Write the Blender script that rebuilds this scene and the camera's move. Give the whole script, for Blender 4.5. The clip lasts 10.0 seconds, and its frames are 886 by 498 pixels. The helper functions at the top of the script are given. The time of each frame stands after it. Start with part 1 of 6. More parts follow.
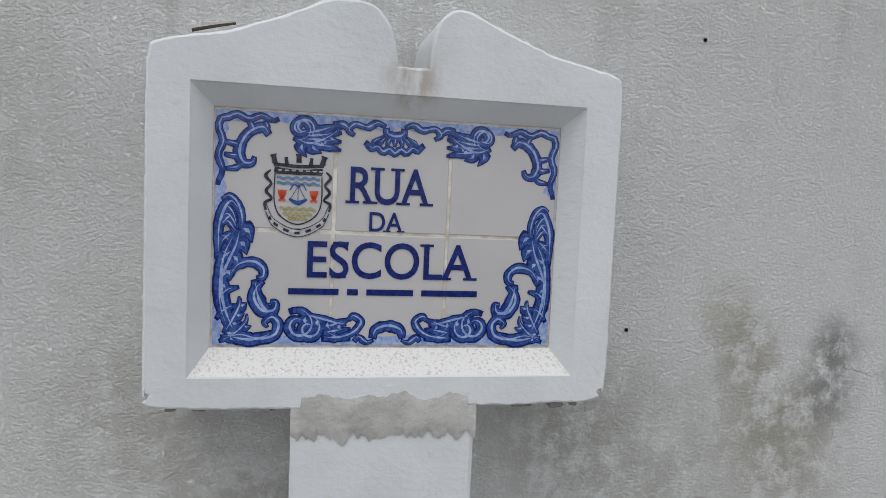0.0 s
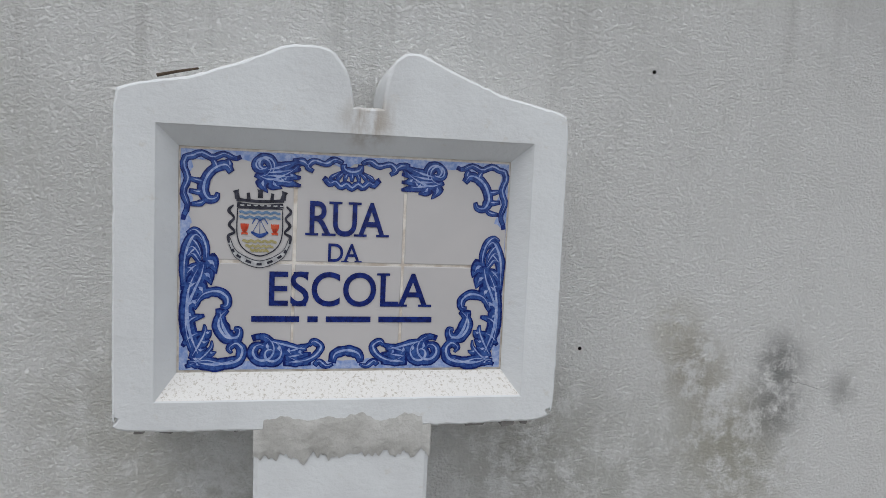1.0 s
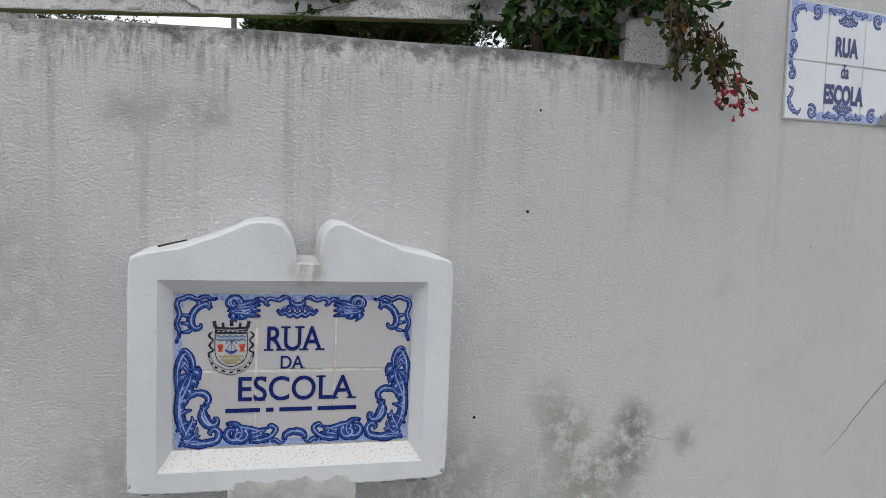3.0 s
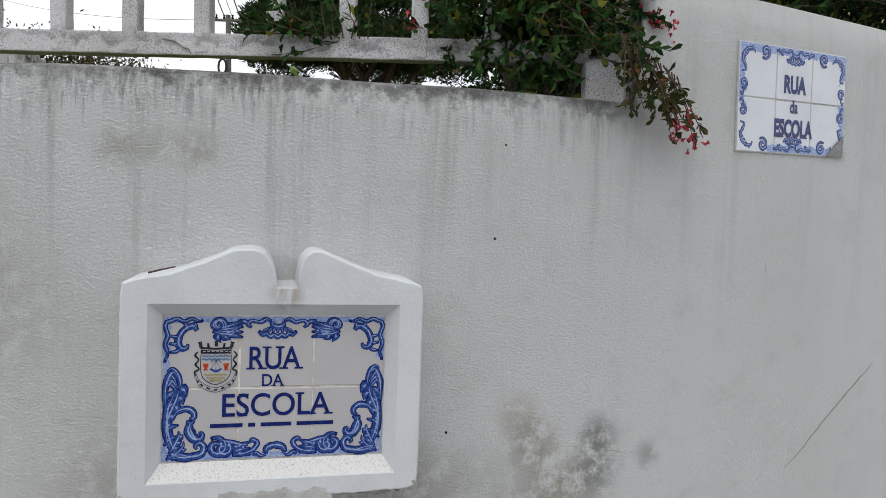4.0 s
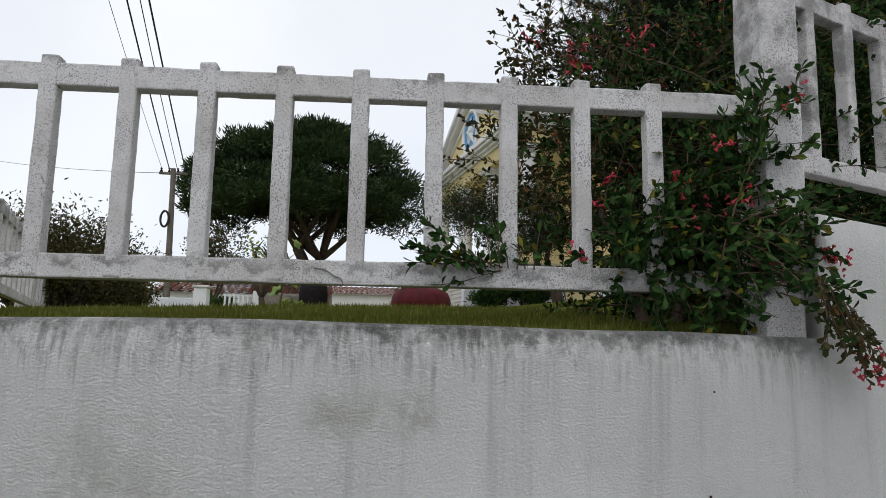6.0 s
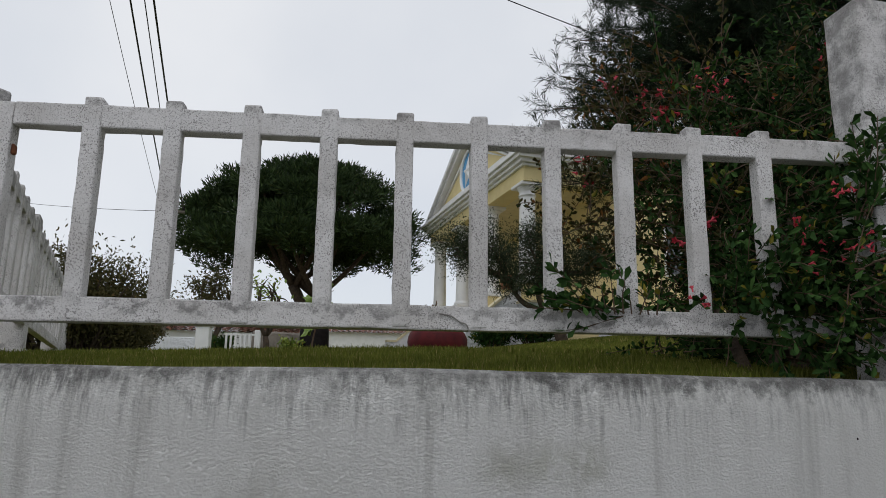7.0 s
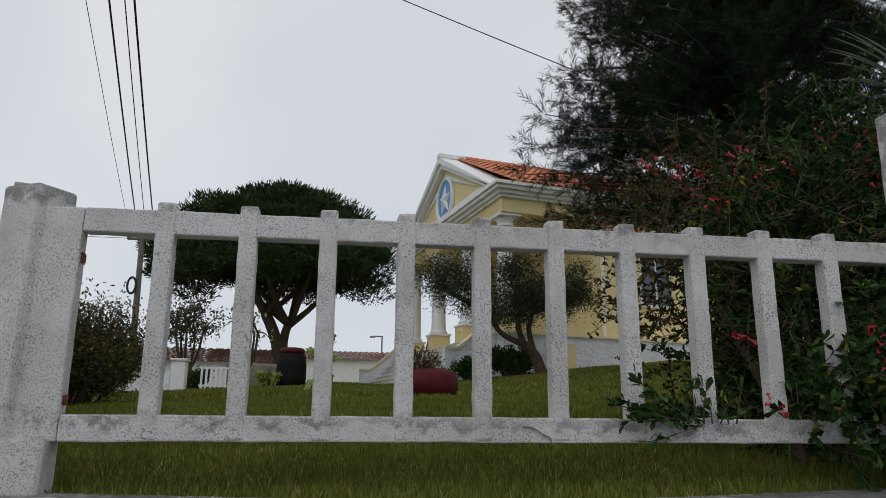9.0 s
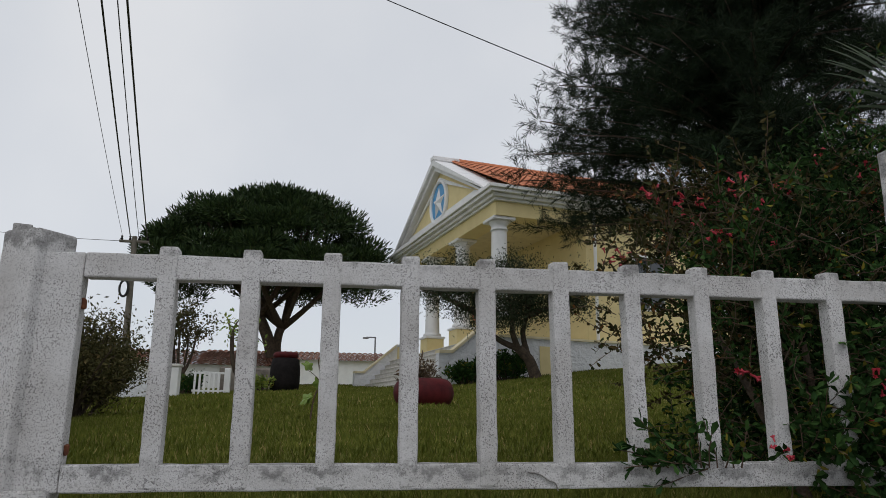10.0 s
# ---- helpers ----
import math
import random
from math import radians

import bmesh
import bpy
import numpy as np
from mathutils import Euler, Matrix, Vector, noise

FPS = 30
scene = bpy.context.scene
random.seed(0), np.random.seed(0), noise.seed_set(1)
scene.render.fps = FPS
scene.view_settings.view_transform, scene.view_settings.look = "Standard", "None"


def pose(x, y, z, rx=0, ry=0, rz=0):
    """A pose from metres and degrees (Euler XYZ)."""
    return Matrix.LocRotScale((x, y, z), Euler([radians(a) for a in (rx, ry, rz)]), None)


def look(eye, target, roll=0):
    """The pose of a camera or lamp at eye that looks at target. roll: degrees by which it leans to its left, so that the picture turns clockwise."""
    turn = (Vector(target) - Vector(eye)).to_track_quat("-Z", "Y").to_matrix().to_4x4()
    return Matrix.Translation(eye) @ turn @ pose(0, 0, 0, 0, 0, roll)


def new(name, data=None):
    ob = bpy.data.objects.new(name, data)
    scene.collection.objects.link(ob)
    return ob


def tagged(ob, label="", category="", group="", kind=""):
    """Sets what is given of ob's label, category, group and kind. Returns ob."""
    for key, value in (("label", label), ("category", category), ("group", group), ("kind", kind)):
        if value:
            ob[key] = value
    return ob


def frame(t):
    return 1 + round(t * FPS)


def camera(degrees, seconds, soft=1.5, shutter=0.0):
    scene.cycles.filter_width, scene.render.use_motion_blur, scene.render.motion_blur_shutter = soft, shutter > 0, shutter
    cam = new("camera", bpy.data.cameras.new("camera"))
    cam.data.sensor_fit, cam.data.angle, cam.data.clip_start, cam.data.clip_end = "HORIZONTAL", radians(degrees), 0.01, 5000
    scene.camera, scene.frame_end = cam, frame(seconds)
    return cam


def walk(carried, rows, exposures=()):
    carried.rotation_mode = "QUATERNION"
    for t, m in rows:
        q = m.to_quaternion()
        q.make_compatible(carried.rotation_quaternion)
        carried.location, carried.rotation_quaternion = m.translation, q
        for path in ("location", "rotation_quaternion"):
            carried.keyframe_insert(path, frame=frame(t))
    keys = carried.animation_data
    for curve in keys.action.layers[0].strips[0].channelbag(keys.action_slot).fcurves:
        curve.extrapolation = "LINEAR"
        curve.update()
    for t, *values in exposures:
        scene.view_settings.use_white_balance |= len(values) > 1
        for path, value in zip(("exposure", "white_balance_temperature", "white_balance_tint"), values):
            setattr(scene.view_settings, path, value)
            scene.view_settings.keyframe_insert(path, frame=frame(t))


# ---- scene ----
cam = camera(63.5, 10.0, 0.8)
PATH = [
    (0, (0.051, -0.088, 1.12), (-0.076, 1.902, 0.958), 2.6),
    (0.5, (0.073, -0.103, 1.142), (-0.04, 1.886, 0.965), 2.5),
    (1, (0.106, -0.135, 1.175), (-0.004, 1.854, 0.997), 2.5),
    (1.5, (0.159, -0.197, 1.243), (0.047, 1.793, 1.078), 2.4),
    (2, (0.177, -0.318, 1.323), (0.086, 1.673, 1.166), 2.4),
    (3.3, (0.262, -0.553, 1.43), (0.211, 1.44, 1.256), 2.3),
    (3.5, (0.279, -0.578, 1.428), (0.219, 1.415, 1.272), 2.3),
    (4, (0.288, -0.623, 1.434), (0.248, 1.374, 1.334), 2.1),
    (4.5, (0.228, -0.647, 1.47), (0.2, 1.353, 1.463), 2.2),
    (5, (0.026, -0.657, 1.595), (0.048, 1.341, 1.677), 2.1),
    (5.5, (-0.162, -0.599, 1.653), (-0.048, 1.388, 1.851), 1.8),
    (6, (-0.344, -0.475, 1.657), (-0.191, 1.494, 1.963), 1.5),
    (6.2, (-0.412, -0.433, 1.664), (-0.256, 1.532, 2.002), 1.4),
    (7.3, (-0.777, -0.453, 1.674), (-0.57, 1.49, 2.1), 1.2),
    (7.5, (-0.822, -0.452, 1.684), (-0.598, 1.487, 2.121), 1.1),
    (8, (-0.897, -0.432, 1.732), (-0.644, 1.499, 2.185), 0.9),
    (8.5, (-0.954, -0.434, 1.806), (-0.686, 1.493, 2.27), 0.8),
    (9, (-0.983, -0.438, 1.884), (-0.709, 1.486, 2.354), 0.9),
    (9.5, (-0.987, -0.436, 1.954), (-0.706, 1.488, 2.425), 0.8),
    (10, (-1.016, -0.447, 1.995), (-0.722, 1.475, 2.463), 0.8),
]
walk(cam, [(t, look(eye, target, roll)) for t, eye, target, roll in PATH],
     ((0.0, 0.70), (4.5, 0.70), (5.5, 0.60), (6.2, 0.42), (7.5, 0.10), (10.0, 0.03)))

# ---- daylight: an overcast sky with a weak, broad sun ----
world = bpy.data.worlds.new("overcast_sky")
scene.world = world
world.use_nodes = True
wt = world.node_tree
wt.nodes.clear()


w_out = wt.nodes.new("ShaderNodeOutputWorld")
w_bg = wt.nodes.new("ShaderNodeBackground")
w_sky = wt.nodes.new("ShaderNodeTexSky")
w_sky.sky_type = "NISHITA"
w_sky.sun_disc = False
w_sky.sun_elevation = radians(48)
w_sky.sun_rotation = radians(195)
w_scale = wt.nodes.new("ShaderNodeVectorMath")
w_scale.operation = "SCALE"
w_scale.inputs["Scale"].default_value = 0.10
w_noise = wt.nodes.new("ShaderNodeTexNoise")
w_noise.inputs["Scale"].default_value = 2.2
w_noise.inputs["Detail"].default_value = 5
w_noise.inputs["Roughness"].default_value = 0.45
w_ramp = wt.nodes.new("ShaderNodeValToRGB")
w_ramp.color_ramp.elements[0].position, w_ramp.color_ramp.elements[0].color = 0.30, (0.62, 0.65, 0.70, 1)
w_ramp.color_ramp.elements[1].position, w_ramp.color_ramp.elements[1].color = 0.72, (0.80, 0.807, 0.822, 1)
w_mix = wt.nodes.new("ShaderNodeMix")
w_mix.data_type = "RGBA"
w_mix.inputs["Factor"].default_value = 0.86
w_co = wt.nodes.new("ShaderNodeTexCoord")
wt.links.new(w_co.outputs["Generated"], w_noise.inputs["Vector"])
wt.links.new(w_noise.outputs["Fac"], w_ramp.inputs["Fac"])
wt.links.new(w_sky.outputs["Color"], w_scale.inputs[0])
wt.links.new(w_scale.outputs["Vector"], w_mix.inputs["A"])
wt.links.new(w_ramp.outputs["Color"], w_mix.inputs["B"])
# the sun stands behind the cloud beyond the garden: the sky over the street is duller
w_dot = wt.nodes.new("ShaderNodeVectorMath")
w_dot.operation = "DOT_PRODUCT"
w_dot.inputs[1].default_value = (-0.1, 0.86, 0.5)
w_range = wt.nodes.new("ShaderNodeMapRange")
w_range.interpolation_type = "SMOOTHSTEP"
for w_key, w_val in (("From Min", -0.7), ("From Max", 0.75), ("To Min", 0.93), ("To Max", 1.0)):
    w_range.inputs[w_key].default_value = w_val
w_dull = wt.nodes.new("ShaderNodeVectorMath")
w_dull.operation = "SCALE"
wt.links.new(w_co.outputs["Generated"], w_dot.inputs[0])
wt.links.new(w_dot.outputs["Value"], w_range.inputs["Value"])
wt.links.new(w_mix.outputs["Result"], w_dull.inputs[0])
wt.links.new(w_range.outputs["Result"], w_dull.inputs["Scale"])
wt.links.new(w_dull.outputs["Vector"], w_bg.inputs["Color"])
w_bg.inputs["Strength"].default_value = 1.0
wt.links.new(w_bg.outputs["Background"], w_out.inputs["Surface"])

sun = new("sun", bpy.data.lights.new("sun", "SUN"))
sun.data.energy, sun.data.angle, sun.data.color = 0.5, radians(40), (1.0, 0.985, 0.96)
sun.matrix_world = look((0, 0, 30), (5, 14, 0))


# ---- materials ----
class Mat:
    """A small builder of node materials in world metres."""

    def __init__(self, name, rough=0.8, metal=0.0, spec=0.5):
        self.m = bpy.data.materials.new(name)
        self.m.use_nodes = True
        self.t = self.m.node_tree
        self.b = self.t.nodes["Principled BSDF"]
        self.b.inputs["Roughness"].default_value = rough
        self.b.inputs["Metallic"].default_value = metal
        self.b.inputs["Specular IOR Level"].default_value = spec
        self.pos = self.t.nodes.new("ShaderNodeNewGeometry").outputs["Position"]

    def link(self, a, b):
        self.t.links.new(a, b)

    def local(self):
        return self.t.nodes.new("ShaderNodeTexCoord").outputs["Object"]

    def stretch(self, vec, sx, sy, sz):
        nd = self.t.nodes.new("ShaderNodeVectorMath")
        nd.operation = "MULTIPLY"
        self.link(vec, nd.inputs[0])
        nd.inputs[1].default_value = (sx, sy, sz)
        return nd.outputs[0]

    def noise(self, scale, detail=4, rough=0.55, vec=None):
        nd = self.t.nodes.new("ShaderNodeTexNoise")
        nd.inputs["Scale"].default_value = scale
        nd.inputs["Detail"].default_value = detail
        nd.inputs["Roughness"].default_value = rough
        self.link(vec or self.pos, nd.inputs["Vector"])
        return nd.outputs["Fac"]

    def cells(self, scale, vec=None):
        nd = self.t.nodes.new("ShaderNodeTexVoronoi")
        nd.inputs["Scale"].default_value = scale
        self.link(vec or self.pos, nd.inputs["Vector"])
        return nd.outputs["Distance"]

    def remap(self, val, a, b, lo=0.0, hi=1.0):
        nd = self.t.nodes.new("ShaderNodeMapRange")
        nd.interpolation_type = "SMOOTHSTEP"
        self.link(val, nd.inputs["Value"])
        for k, v in (("From Min", a), ("From Max", b), ("To Min", lo), ("To Max", hi)):
            nd.inputs[k].default_value = v
        return nd.outputs["Result"]

    def math(self, op, a, b):
        nd = self.t.nodes.new("ShaderNodeMath")
        nd.operation = op
        for i, v in enumerate((a, b)):
            if isinstance(v, (int, float)):
                nd.inputs[i].default_value = v
            else:
                self.link(v, nd.inputs[i])
        return nd.outputs[0]

    def mix(self, fac, a, b):
        nd = self.t.nodes.new("ShaderNodeMix")
        nd.data_type = "RGBA"
        if isinstance(fac, (int, float)):
            nd.inputs["Factor"].default_value = fac
        else:
            self.link(fac, nd.inputs["Factor"])
        for k, v in (("A", a), ("B", b)):
            if isinstance(v, tuple):
                nd.inputs[k].default_value = (*v, 1)
            else:
                self.link(v, nd.inputs[k])
        return nd.outputs["Result"]

    def axis(self, k):
        nd = self.t.nodes.new("ShaderNodeSeparateXYZ")
        self.link(self.pos, nd.inputs[0])
        return nd.outputs[k]

    def near(self, p, r):
        """1 at the place p, 0 beyond r metres."""
        nd = self.t.nodes.new("ShaderNodeVectorMath")
        nd.operation = "DISTANCE"
        self.link(self.pos, nd.inputs[0])
        nd.inputs[1].default_value = p
        return self.remap(nd.outputs["Value"], 0.0, r, 1.0, 0.0)

    def island(self):
        return self.t.nodes.new("ShaderNodeNewGeometry").outputs["Random Per Island"]

    def each(self):
        return self.t.nodes.new("ShaderNodeObjectInfo").outputs["Random"]

    def colour(self, c):
        if isinstance(c, tuple):
            self.b.inputs["Base Color"].default_value = (*c, 1)
        else:
            self.link(c, self.b.inputs["Base Color"])
        return self

    def bump(self, h, strength, dist=0.01):
        nd = self.t.nodes.new("ShaderNodeBump")
        nd.inputs["Strength"].default_value = strength
        nd.inputs["Distance"].default_value = dist
        self.link(h, nd.inputs["Height"])
        self.link(nd.outputs["Normal"], self.b.inputs["Normal"])
        return self


def plaster_wall():
    """White-painted rough plaster with rain streaks, algae and scuffs."""
    k = Mat("white_wall_plaster", 0.9, spec=0.2)
    base = k.mix(k.remap(k.noise(1.6, 3), 0.35, 0.7), (0.93, 0.925, 0.90), (0.88, 0.873, 0.845))
    base = k.mix(k.remap(k.noise(9, 6, 0.65), 0.5, 0.72, 0, 0.2), base, (0.64, 0.63, 0.59))
    streak = k.noise(1, 4, 0.6, k.stretch(k.pos, 13, 13, 0.55))
    fine = k.noise(1, 5, 0.7, k.stretch(k.pos, 48, 48, 1.6))
    run = k.math("MULTIPLY", k.remap(streak, 0.42, 0.72), k.remap(fine, 0.35, 0.62, 0.1, 1))
    # the rain washes dirt down from the top of the wall, in tongues of uneven length
    tongue = k.math("ADD", k.axis(2), k.remap(streak, 0.35, 0.7, -0.35, 0.12))
    base = k.mix(k.math("MULTIPLY", run, k.math("MULTIPLY", k.remap(tongue, 1.1, 1.8, 0.05, 0.42), k.remap(k.axis(0), 0.6, 0.9, 1.0, 0.35))), base, (0.30, 0.29, 0.255))
    crest = k.math("MULTIPLY", k.remap(k.math("ADD", k.axis(2), k.remap(k.noise(1, 5, 0.7, k.stretch(k.pos, 75, 75, 3.5)), 0.3, 0.7, -0.075, 0.05)), 1.603, 1.725), k.remap(k.noise(5, 5, 0.75), 0.34, 0.66, 0.12, 0.8))
    low = k.remap(k.axis(0), 0.62, 0.78, 1, 0)
    base = k.mix(k.math("MULTIPLY", crest, low), base, (0.14, 0.135, 0.13))
    rim = k.remap(k.math("ADD", k.axis(2), k.remap(k.noise(22, 5, 0.75), 0.3, 0.7, -0.035, 0.02)), 1.673, 1.72)
    base = k.mix(k.math("MULTIPLY", k.math("MULTIPLY", rim, low), k.remap(k.noise(4, 4, 0.7), 0.32, 0.6, 0.3, 0.85)), base, (0.10, 0.098, 0.092))
    blotch = k.noise(19, 6, 0.75)
    for p, r, c, s in (((0.45, 1.121, 0.944), 0.08, (0.42, 0.38, 0.25), 0.55), ((0.489, 1.135, 0.872), 0.10, (0.30, 0.26, 0.16), 0.8), ((0.55, 1.157, 0.765), 0.15, (0.32, 0.29, 0.18), 0.75),
                       ((0.60, 1.175, 0.66), 0.17, (0.34, 0.32, 0.22), 0.7), ((0.665, 1.2, 0.875), 0.085, (0.14, 0.14, 0.13), 0.95), ((0.663, 1.2, 0.79), 0.10, (0.17, 0.17, 0.155), 0.9), ((0.81, 1.262, 0.815), 0.06, (0.3, 0.3, 0.28), 0.7),
                       ((-0.44, 0.89, 1.547), 0.07, (0.34, 0.34, 0.24), 0.6), ((-0.36, 0.90, 1.556), 0.06, (0.40, 0.41, 0.28), 0.5), ((-0.28, 0.915, 1.55), 0.07, (0.33, 0.33, 0.23), 0.65), ((-0.85, 0.913, 1.40), 0.22, (0.46, 0.46, 0.38), 0.55),
                       ((-0.42, 0.88, 0.78), 0.26, (0.46, 0.445, 0.37), 0.6), ((-0.25, 0.9, 0.62), 0.2, (0.42, 0.40, 0.33), 0.7), ((0.17, 1.06, 0.76), 0.2, (0.36, 0.34, 0.28), 0.75), ((-0.75, 0.89, 1.2), 0.3, (0.48, 0.48, 0.40), 0.55), ((0.33, 1.08, 0.62), 0.3, (0.4, 0.4, 0.33), 0.6)):
        m = k.math("MULTIPLY", k.near(p, r * 1.05), k.remap(blotch, 0.37, 0.57))
        base = k.mix(k.math("MULTIPLY", m, s * 0.8), base, c)
    base = k.mix(k.remap(k.noise(210, 4, 0.75), 0.45, 0.70, 0, 0.26), base, (0.58, 0.565, 0.53))
    pits = k.remap(k.cells(70), 0.0, 0.07, 1, 0)
    base = k.mix(k.math("MULTIPLY", pits, k.remap(k.noise(30, 2), 0.55, 0.7)), base, (0.25, 0.24, 0.22))
    k.colour(base)
    h = k.math("ADD", k.math("MULTIPLY", k.noise(62, 6, 0.75, k.stretch(k.pos, 0.85, 0.85, 1.1)), 1.3), k.math("MULTIPLY", k.remap(k.noise(190, 4, 0.7, k.stretch(k.pos, 0.8, 0.8, 1.1)), 0.36, 0.66), 0.7))
    h = k.math("ADD", h, k.math("MULTIPLY", k.noise(7, 2), 1.6))
    k.bump(h, 1.0, 0.0060)
    return k.m


def smooth_plaster():
    k = Mat("white_painted_render", 0.75, spec=0.3)
    c = k.mix(k.remap(k.noise(6, 5), 0.35, 0.7), (0.655, 0.668, 0.67), (0.585, 0.593, 0.595))
    c = k.mix(k.remap(k.noise(40, 4, 0.7), 0.6, 0.75, 0, 0.6), c, (0.55, 0.53, 0.49))
    flow = k.math("MULTIPLY", k.near((-0.055, 0.825, 1.255), 0.052), k.remap(k.noise(1, 4, 0.6, k.stretch(k.pos, 45, 45, 12)), 0.38, 0.62, 0, 0.8))
    c = k.mix(flow, c, (0.24, 0.17, 0.10))
    k.colour(c)
    k.bump(k.math("ADD", k.noise(120, 4, 0.65, k.stretch(k.pos, 0.8, 0.8, 1.1)), k.math("MULTIPLY", k.noise(18, 3), 1.2)), 0.42, 0.003)
    return k.m


def speckled_sill():
    k = Mat("weathered_sill", 0.85, spec=0.25)
    c = k.mix(k.remap(k.noise(240, 3, 0.75), 0.52, 0.66, 0, 0.8), (0.72, 0.705, 0.68), (0.42, 0.385, 0.32))
    k.colour(c).bump(k.noise(220, 3), 0.4, 0.002)
    return k.m


def fence_concrete():
    """White-painted concrete, pitted and blackened in places."""
    k = Mat("painted_concrete", 0.88, spec=0.25)
    c = k.mix(k.remap(k.noise(5, 5, 0.6), 0.35, 0.7), (0.68, 0.665, 0.66), (0.54, 0.52, 0.505))
    c = k.mix(k.remap(k.noise(24, 6, 0.75), 0.54, 0.74, 0, 0.5), c, (0.34, 0.325, 0.31))
    pit = k.math("MULTIPLY", k.remap(k.cells(190), 0.10, 0.26, 1, 0), k.remap(k.noise(38, 5, 0.7), 0.46, 0.60))
    c = k.mix(k.math("MULTIPLY", pit, 0.85), c, (0.10, 0.09, 0.085))
    speck = k.math("MULTIPLY", k.remap(k.noise(230, 3, 0.65), 0.535, 0.59), k.remap(k.noise(7, 4, 0.7), 0.32, 0.62, 0.15, 0.75))
    c = k.mix(speck, c, (0.13, 0.12, 0.115))
    nd = k.t.nodes.new("ShaderNodeSeparateXYZ")
    k.link(k.t.nodes.new("ShaderNodeNewGeometry").outputs["Normal"], nd.inputs[0])
    top = k.math("MULTIPLY", k.remap(nd.outputs[2], 0.3, 0.9), k.remap(k.noise(16, 4, 0.7), 0.35, 0.55))
    c = k.mix(k.math("MULTIPLY", top, 0.7), c, (0.12, 0.12, 0.11))
    zz = k.math("ADD", k.axis(2), k.remap(k.noise(18, 5, 0.7), 0.3, 0.7, -0.03, 0.02))
    mould = k.math("MAXIMUM", k.remap(zz, 2.365, 2.41), k.math("MULTIPLY", k.remap(zz, 1.855, 1.88), k.remap(zz, 1.885, 1.90, 1, 0)))
    c = k.mix(k.math("MULTIPLY", mould, k.remap(k.noise(9, 5, 0.75), 0.40, 0.62, 0.05, 0.7)), c, (0.15, 0.145, 0.14))
    k.colour(c)
    k.bump(k.math("ADD", k.math("MULTIPLY", k.noise(90, 5, 0.7), 1.0), k.math("MULTIPLY", pit, -0.9)), 0.75, 0.004)
    return k.m


def simple(name, c1, c2, rough=0.8, scale=8.0, bump=0.0, bscale=60.0, spec=0.4, dist=0.004, local=False):
    k = Mat(name, rough, spec=spec)
    v = k.local() if local else None
    k.colour(k.mix(k.remap(k.noise(scale, 5, 0.6, v), 0.32, 0.7), c1, c2))
    if bump:
        k.bump(k.noise(bscale, 4, 0.6, v), bump, dist)
    return k.m


def foliage(name, c1, c2, c3, rough=0.55, spec=0.35):
    """Leaves: each one its own green, a little light through the blade."""
    k = Mat(name, rough, spec=spec)
    r = k.island()
    c = k.mix(k.remap(r, 0.1, 0.9), c1, c2)
    c = k.mix(k.remap(r, 0.93, 0.97), c, c3)
    c = k.mix(k.remap(k.noise(2.5, 3), 0.35, 0.7, 0, 0.5), c, tuple(0.6 * v for v in c1))
    k.colour(c)
    k.b.inputs["Transmission Weight"].default_value = 0.0
    return k.m


def glaze(name, c1, c2, scale=20):
    k = Mat(name, 0.16, spec=0.5)
    k.colour(k.mix(k.remap(k.noise(scale, 3), 0.35, 0.7), c1, c2))
    k.bump(k.noise(25, 2), 0.06, 0.002)
    return k.m


def brush(name, c1, c2):
    """Cobalt brushwork: uneven, watery strokes under the glaze."""
    k = Mat(name, 0.18, spec=0.5)
    k.colour(k.mix(k.remap(k.noise(150, 4, 0.6), 0.3, 0.72), c1, c2))
    return k.m


WALL = plaster_wall()
RENDER = smooth_plaster()
SILL = speckled_sill()
CONC = fence_concrete()
MORTAR = simple("raw_mortar", (0.50, 0.49, 0.465), (0.38, 0.37, 0.345), 0.95, 25, 0.9, 70, 0.1)
GROUT = simple("tile_grout", (0.72, 0.68, 0.62), (0.50, 0.43, 0.36), 0.95, 60)
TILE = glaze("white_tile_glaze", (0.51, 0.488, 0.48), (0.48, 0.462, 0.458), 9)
TILE_OLD = glaze("old_white_tile_glaze", (0.68, 0.69, 0.72), (0.63, 0.64, 0.67), 9)
BLUE_D = brush("dark_cobalt", (0.004, 0.008, 0.075), (0.010, 0.028, 0.19))
BLUE_M = brush("mid_cobalt", (0.009, 0.028, 0.17), (0.045, 0.11, 0.34))
BLUE_L = brush("pale_cobalt_wash", (0.16, 0.25, 0.52), (0.40, 0.46, 0.64))
INK = brush("black_ink", (0.012, 0.012, 0.02), (0.05, 0.05, 0.07))
RED = brush("red_enamel", (0.55, 0.06, 0.03), (0.62, 0.12, 0.05))
OLIVE = brush("olive_gold_enamel", (0.30, 0.26, 0.10), (0.40, 0.35, 0.18))
STEEL = brush("blue_grey_enamel", (0.09, 0.17, 0.30), (0.16, 0.25, 0.38))
GREY = brush("grey_wash", (0.35, 0.35, 0.36), (0.55, 0.55, 0.55))
SOIL = simple("dark_soil", (0.035, 0.028, 0.02), (0.06, 0.045, 0.03), 0.95, 20, 0.8, 60)
ASPHALT = simple("asphalt", (0.045, 0.045, 0.047), (0.065, 0.063, 0.06), 0.9, 30, 0.5, 200)
PAVE = simple("pavement_stone", (0.42, 0.41, 0.39), (0.30, 0.29, 0.28), 0.85, 6, 0.4, 90)
